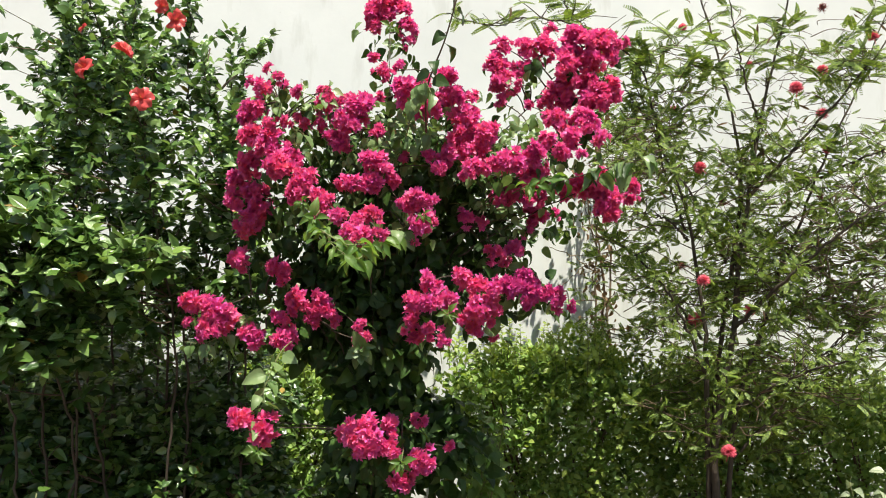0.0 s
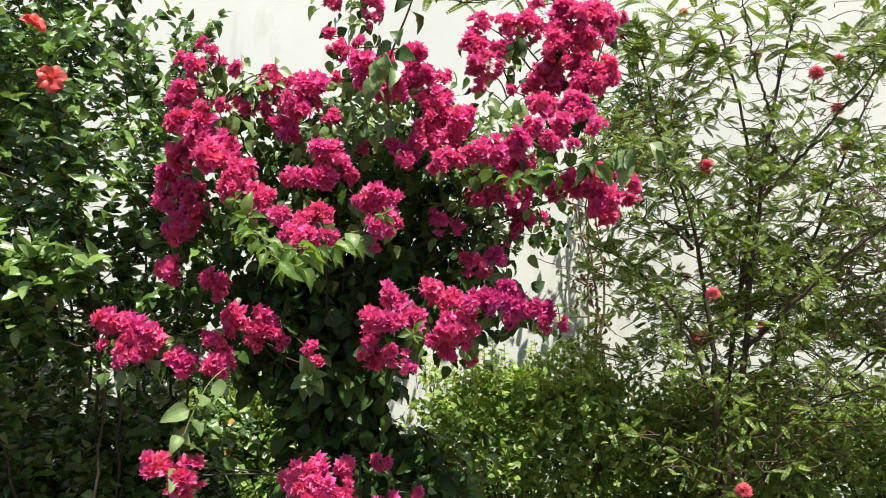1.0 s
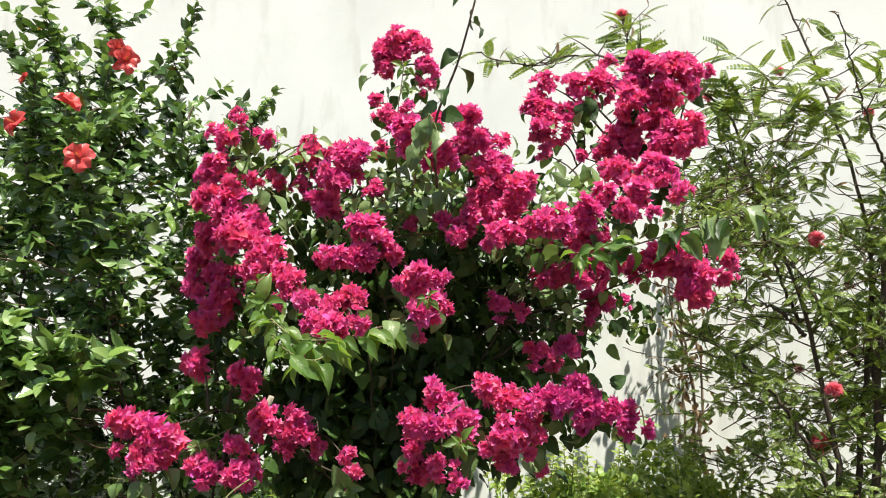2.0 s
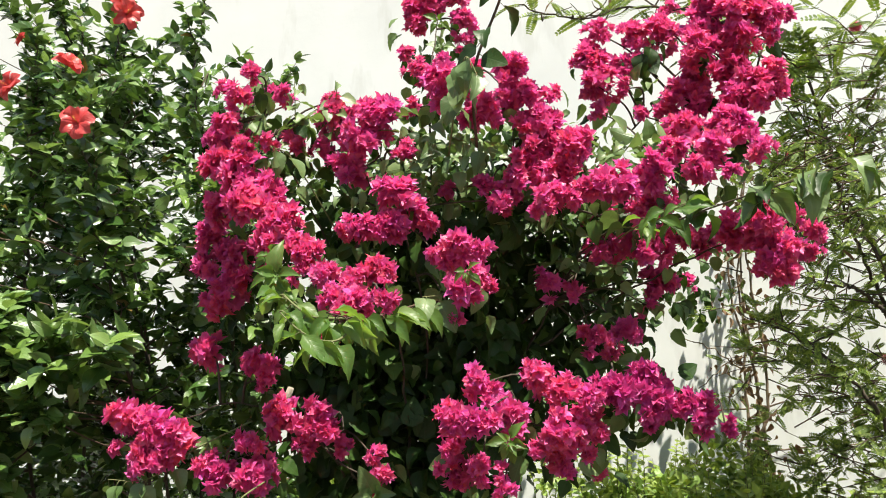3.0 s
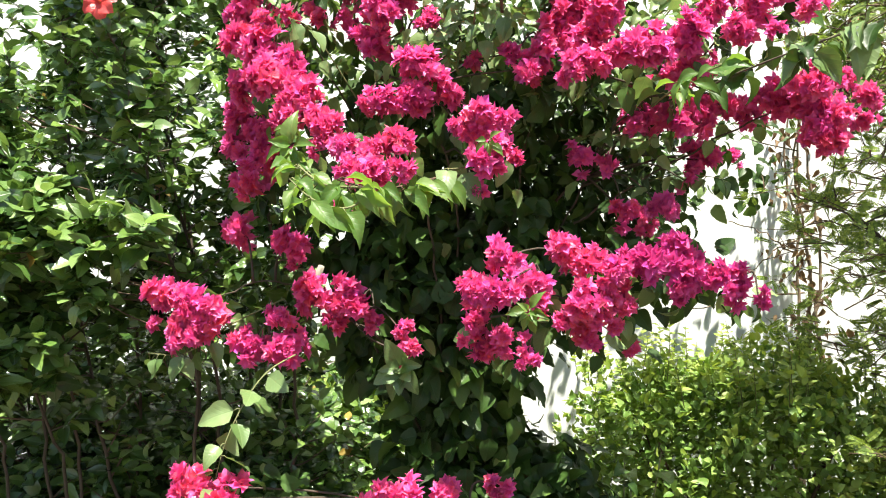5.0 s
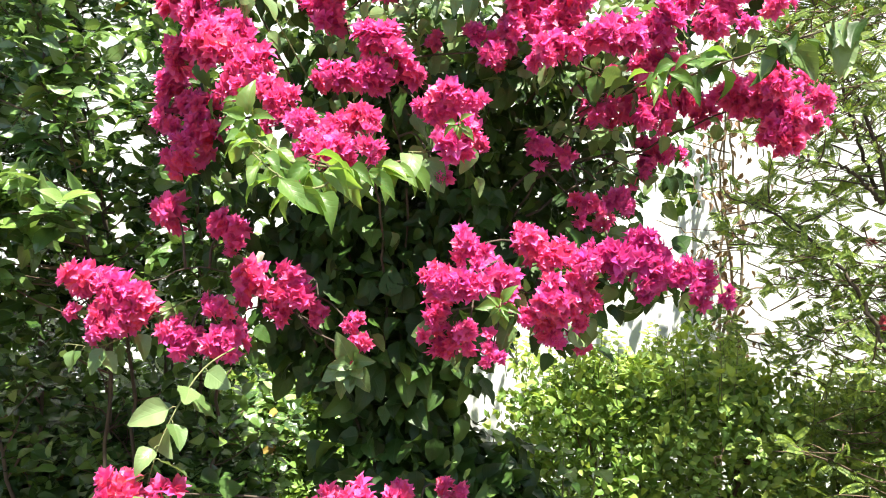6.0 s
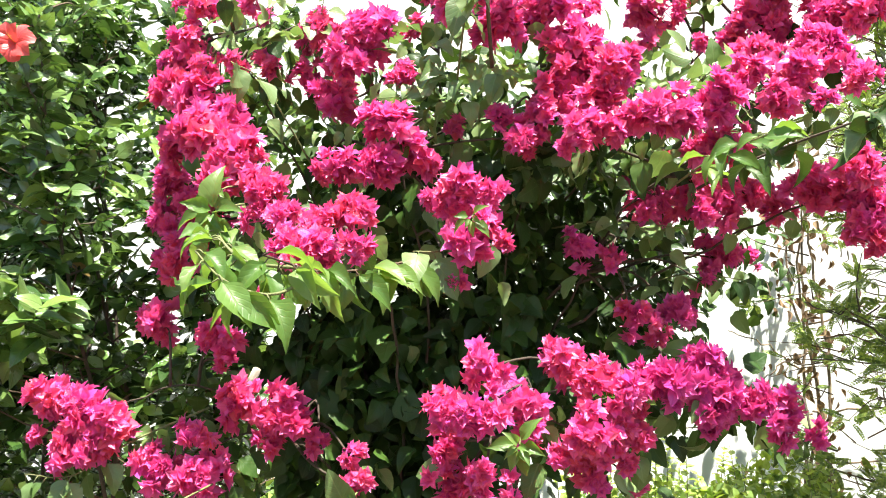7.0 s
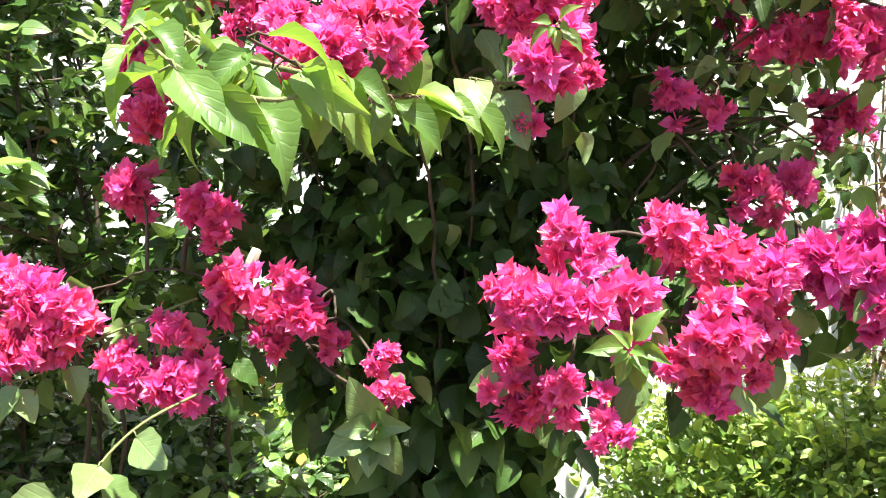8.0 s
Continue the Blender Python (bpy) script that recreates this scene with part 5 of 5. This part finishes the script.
        for d in in_ball(n):
            q = np.array([cx, cy, cz]) + d * radii
            a, reach = r.uniform(0, 6.28), r.uniform(0.1, 0.26)
            end = q + reach * np.array([math.cos(a), 0.7 * math.sin(a), r.uniform(-0.3, 0.6)])
            side = curve([q, (q + end) / 2 + r.normal(0, 0.025, 3), end], 8)
            s.tube(side, np.linspace(0.0024, 0.001, 8), 4)
            if r.random() < bare:
                continue
            for j in range(int(2 + reach * 11)):
                spray(side[7 - int(r.random() ** 2 * 7)], unit(end - q), int(r.integers(2, 4)))
    part("twig_growth", s.mesh("twig_growth", TWIG), bush, kind="stuff")
    # a tangle of pale dry twigs
    s = Soup()
    for d in in_ball(180):
        q = np.array([1.85, 4.05, 1.6]) + d * (0.45, 0.25, 0.32)
        a, reach = r.uniform(0, 6.28), r.uniform(0.1, 0.3)
        end = q + reach * np.array([math.cos(a), 0.5 * math.sin(a), r.uniform(-0.7, 0.9)])
        s.tube(curve([q, (q + end) / 2 + r.normal(0, 0.04, 3), end], 9), np.linspace(0.0036, 0.0012, 9), 4)
    part("twig_growth", s.mesh("twig_growth", DEAD_WOOD), bush, label="tangle of dry pale brown twigs", kind="stuff")
    s = Soup()
    pick_apart("frond", FR_MESH, fr, bush, 220, s, FR)
    part("foliage", s.mesh("foliage", FROND), bush, label="feathery green leaves", kind="stuff")
    pod = Soup().add(leaf(1, 0.16, 6, 0.5, 0.35, 0.8, 0.02, 0.8), np.eye(4)[None]).mesh("seed_pod", DEAD_LEAF)
    for q in stations:
        m = poses([q], [(r.normal(0, 0.7), r.normal(0, 0.5), r.uniform(-1, 0.9))], [(r.normal(), -1, r.normal())], r.uniform(0.035, 0.07))[0]
        part("seed_pod", pod, bush, m, "dry brown seed pod")
    puffs = [(1.11, 3.83, 2.01, 0.029), (1.07, 3.67, 1.51, 0.027), (1.13, 4.03, 1.34, 0.033), (1.37, 4.0, 1.38, 0.028), (1.81, 4.15, 2.15, 0.03), (1.87, 4.35, 2.36, 0.03), (1.42, 3.55, 2.29, 0.029), (1.17, 3.7, 0.8, 0.031),
        (0.89, 4.2, 2.3, 0.022), (1.09, 4.2, 2.35, 0.022), (1.46, 4.2, 2.57, 0.022), (1.81, 4.2, 2.54, 0.028), (1.96, 4.0, 2.64, 0.026), (1.14, 4.2, 2.76, 0.022), (0.82, 4.0, 2.59, 0.02), (0.51, 3.9, 2.89, 0.028)]
    for k, (x, y, z, size) in enumerate(puffs):
        part("flower", PUFF[k % 3], bush, pose(x, y, z, r.uniform(-30, 60), r.uniform(-30, 30), r.uniform(0, 360)) @ Matrix.Scale(size, 4), "round fluffy pink flower head")
    for x, y, z, size in ((1.26, 4.0, 1.87, 0.024), (1.82, 4.2, 2.85, 0.026), (1.07, 4.0, 1.58, 0.02), (1.0, 4.05, 2.2, 0.018), (1.7, 4.0, 1.9, 0.02)):
        part("flower", PUFF_OLD, bush, pose(x, y, z, r.uniform(-30, 60), r.uniform(-30, 30)) @ Matrix.Scale(size, 4), "withered dark flower head")


powder_puff()


# ---- dead vine on the wall, saplings ----
def dead_vine():
    vine = thing("dead_vine", (0.84, 4.98, 0), "withered brown vine with curled leaves against the wall", "vine")
    r = np.random.default_rng(41)
    s = Soup()
    for k in range(4):
        pts = [(0.84 + r.normal(0, 0.03), 4.98 - 0.03 * k, z) for z in (0, 0.6, 1.1, 1.5, 2.0, 2.5)]
        pts = [(x + r.normal(0, 0.025), y + r.normal(0, 0.012), z) for x, y, z in pts]
        s.tube(curve(pts, 40, 0.004), np.linspace(0.011, 0.003, 40), 5)
    for z0, x1, z1 in ((1.42, 0.35, 1.34), (1.43, 1.75, 1.47), (1.24, 1.7, 1.28), (1.75, 1.3, 1.86), (1.55, 0.55, 1.72), (1.65, 0.62, 1.5)):
        s.tube(curve([(0.84, 4.93, z0), ((0.84 + x1) / 2, 4.88, (z0 + z1) / 2 + 0.02), (x1, 4.9, z1)], 16, 0.004), np.linspace(0.004, 0.002, 16), 5)
    part("stem", s.mesh("stem", DEAD_WOOD), vine)
    for _ in range(230):
        z = r.uniform(1.0, 2.5)
        m = poses([(0.84 + r.normal(0, 0.06), 4.9 + r.uniform(-0.12, 0.12), z)], [(r.normal(0, 0.5), r.normal(0, 0.3) - 0.1, -1)], [(r.normal(), -1, r.normal())], r.uniform(0.025, 0.06))[0]
        part("leaf", DEAD_MESH[r.integers(0, 3)], vine, m)


DEAD_MESH = [Soup().add(leaf(1, w, 5, f, d, 0.65, 0.05, t), np.eye(4)[None]).mesh("leaf", DEAD_LEAF) for w, f, d, t in ((0.45, 1.2, 0.5, 1.0), (0.35, 1.6, 0.8, -1.2), (0.5, 0.9, 0.3, 1.4))]
dead_vine()


def sapling(name, place, height, spread, n, size, material, label, category, seed):
    plant = thing(name, (*place, 0), label, category)
    r = np.random.default_rng(seed)
    meshes = [Soup().add(t, np.eye(4)[None]).mesh("leaf", material) for t in BL]
    s, made = Soup(), []
    x, y = place
    for k in range(max(3, n // 12)):
        a = r.uniform(0, 6.28)
        tip = np.array([x + math.cos(a) * spread * r.random(), y + math.sin(a) * spread * r.random(), height * r.uniform(0.75, 1.0)])
        line = curve([(x + 0.03 * math.cos(a), y + 0.03 * math.sin(a), 0), (x + 0.3 * (tip[0] - x), y + 0.3 * (tip[1] - y), height * 0.5), tip], 20)
        s.tube(line, np.linspace(0.006, 0.002, 20), 5)
        for j in range(12):
            q = line[min(19, 8 + j)]
            b = j * 2.4
            way = unit(np.array([math.cos(b), math.sin(b) - 0.2, r.uniform(-0.3, 0.4)]))
            made.append(poses([q + way * 0.012], [way], [(0.1, -0.5, 0.8)], r.uniform(*size))[0])
    part("stem", s.mesh("stem", GREEN_TWIG), plant)
    for m in made:
        part("leaf", meshes[r.integers(0, 4)], plant, m)


sapling("sapling", (0.14, 3.72), 1.02, 0.24, 90, (0.05, 0.085), BROAD_LEAF, "young broad-leaved green sapling before the hedge", "sapling", 51)
sapling("sapling", (-0.06, 3.8), 1.08, 0.16, 60, (0.05, 0.08), BROAD_LEAF, "slender green sapling beside the leafy trunk", "sapling", 54)
sapling("sapling", (-1.42, 2.95), 0.85, 0.15, 36, (0.05, 0.08), BROAD_LEAF, "young green sapling under the hibiscus", "sapling", 52)
sapling("variegated_shrub", (1.7, 3.6), 0.85, 0.22, 72, (0.04, 0.062), MOTTLED, "low shrub with cream and green variegated leaves", "shrub", 53)
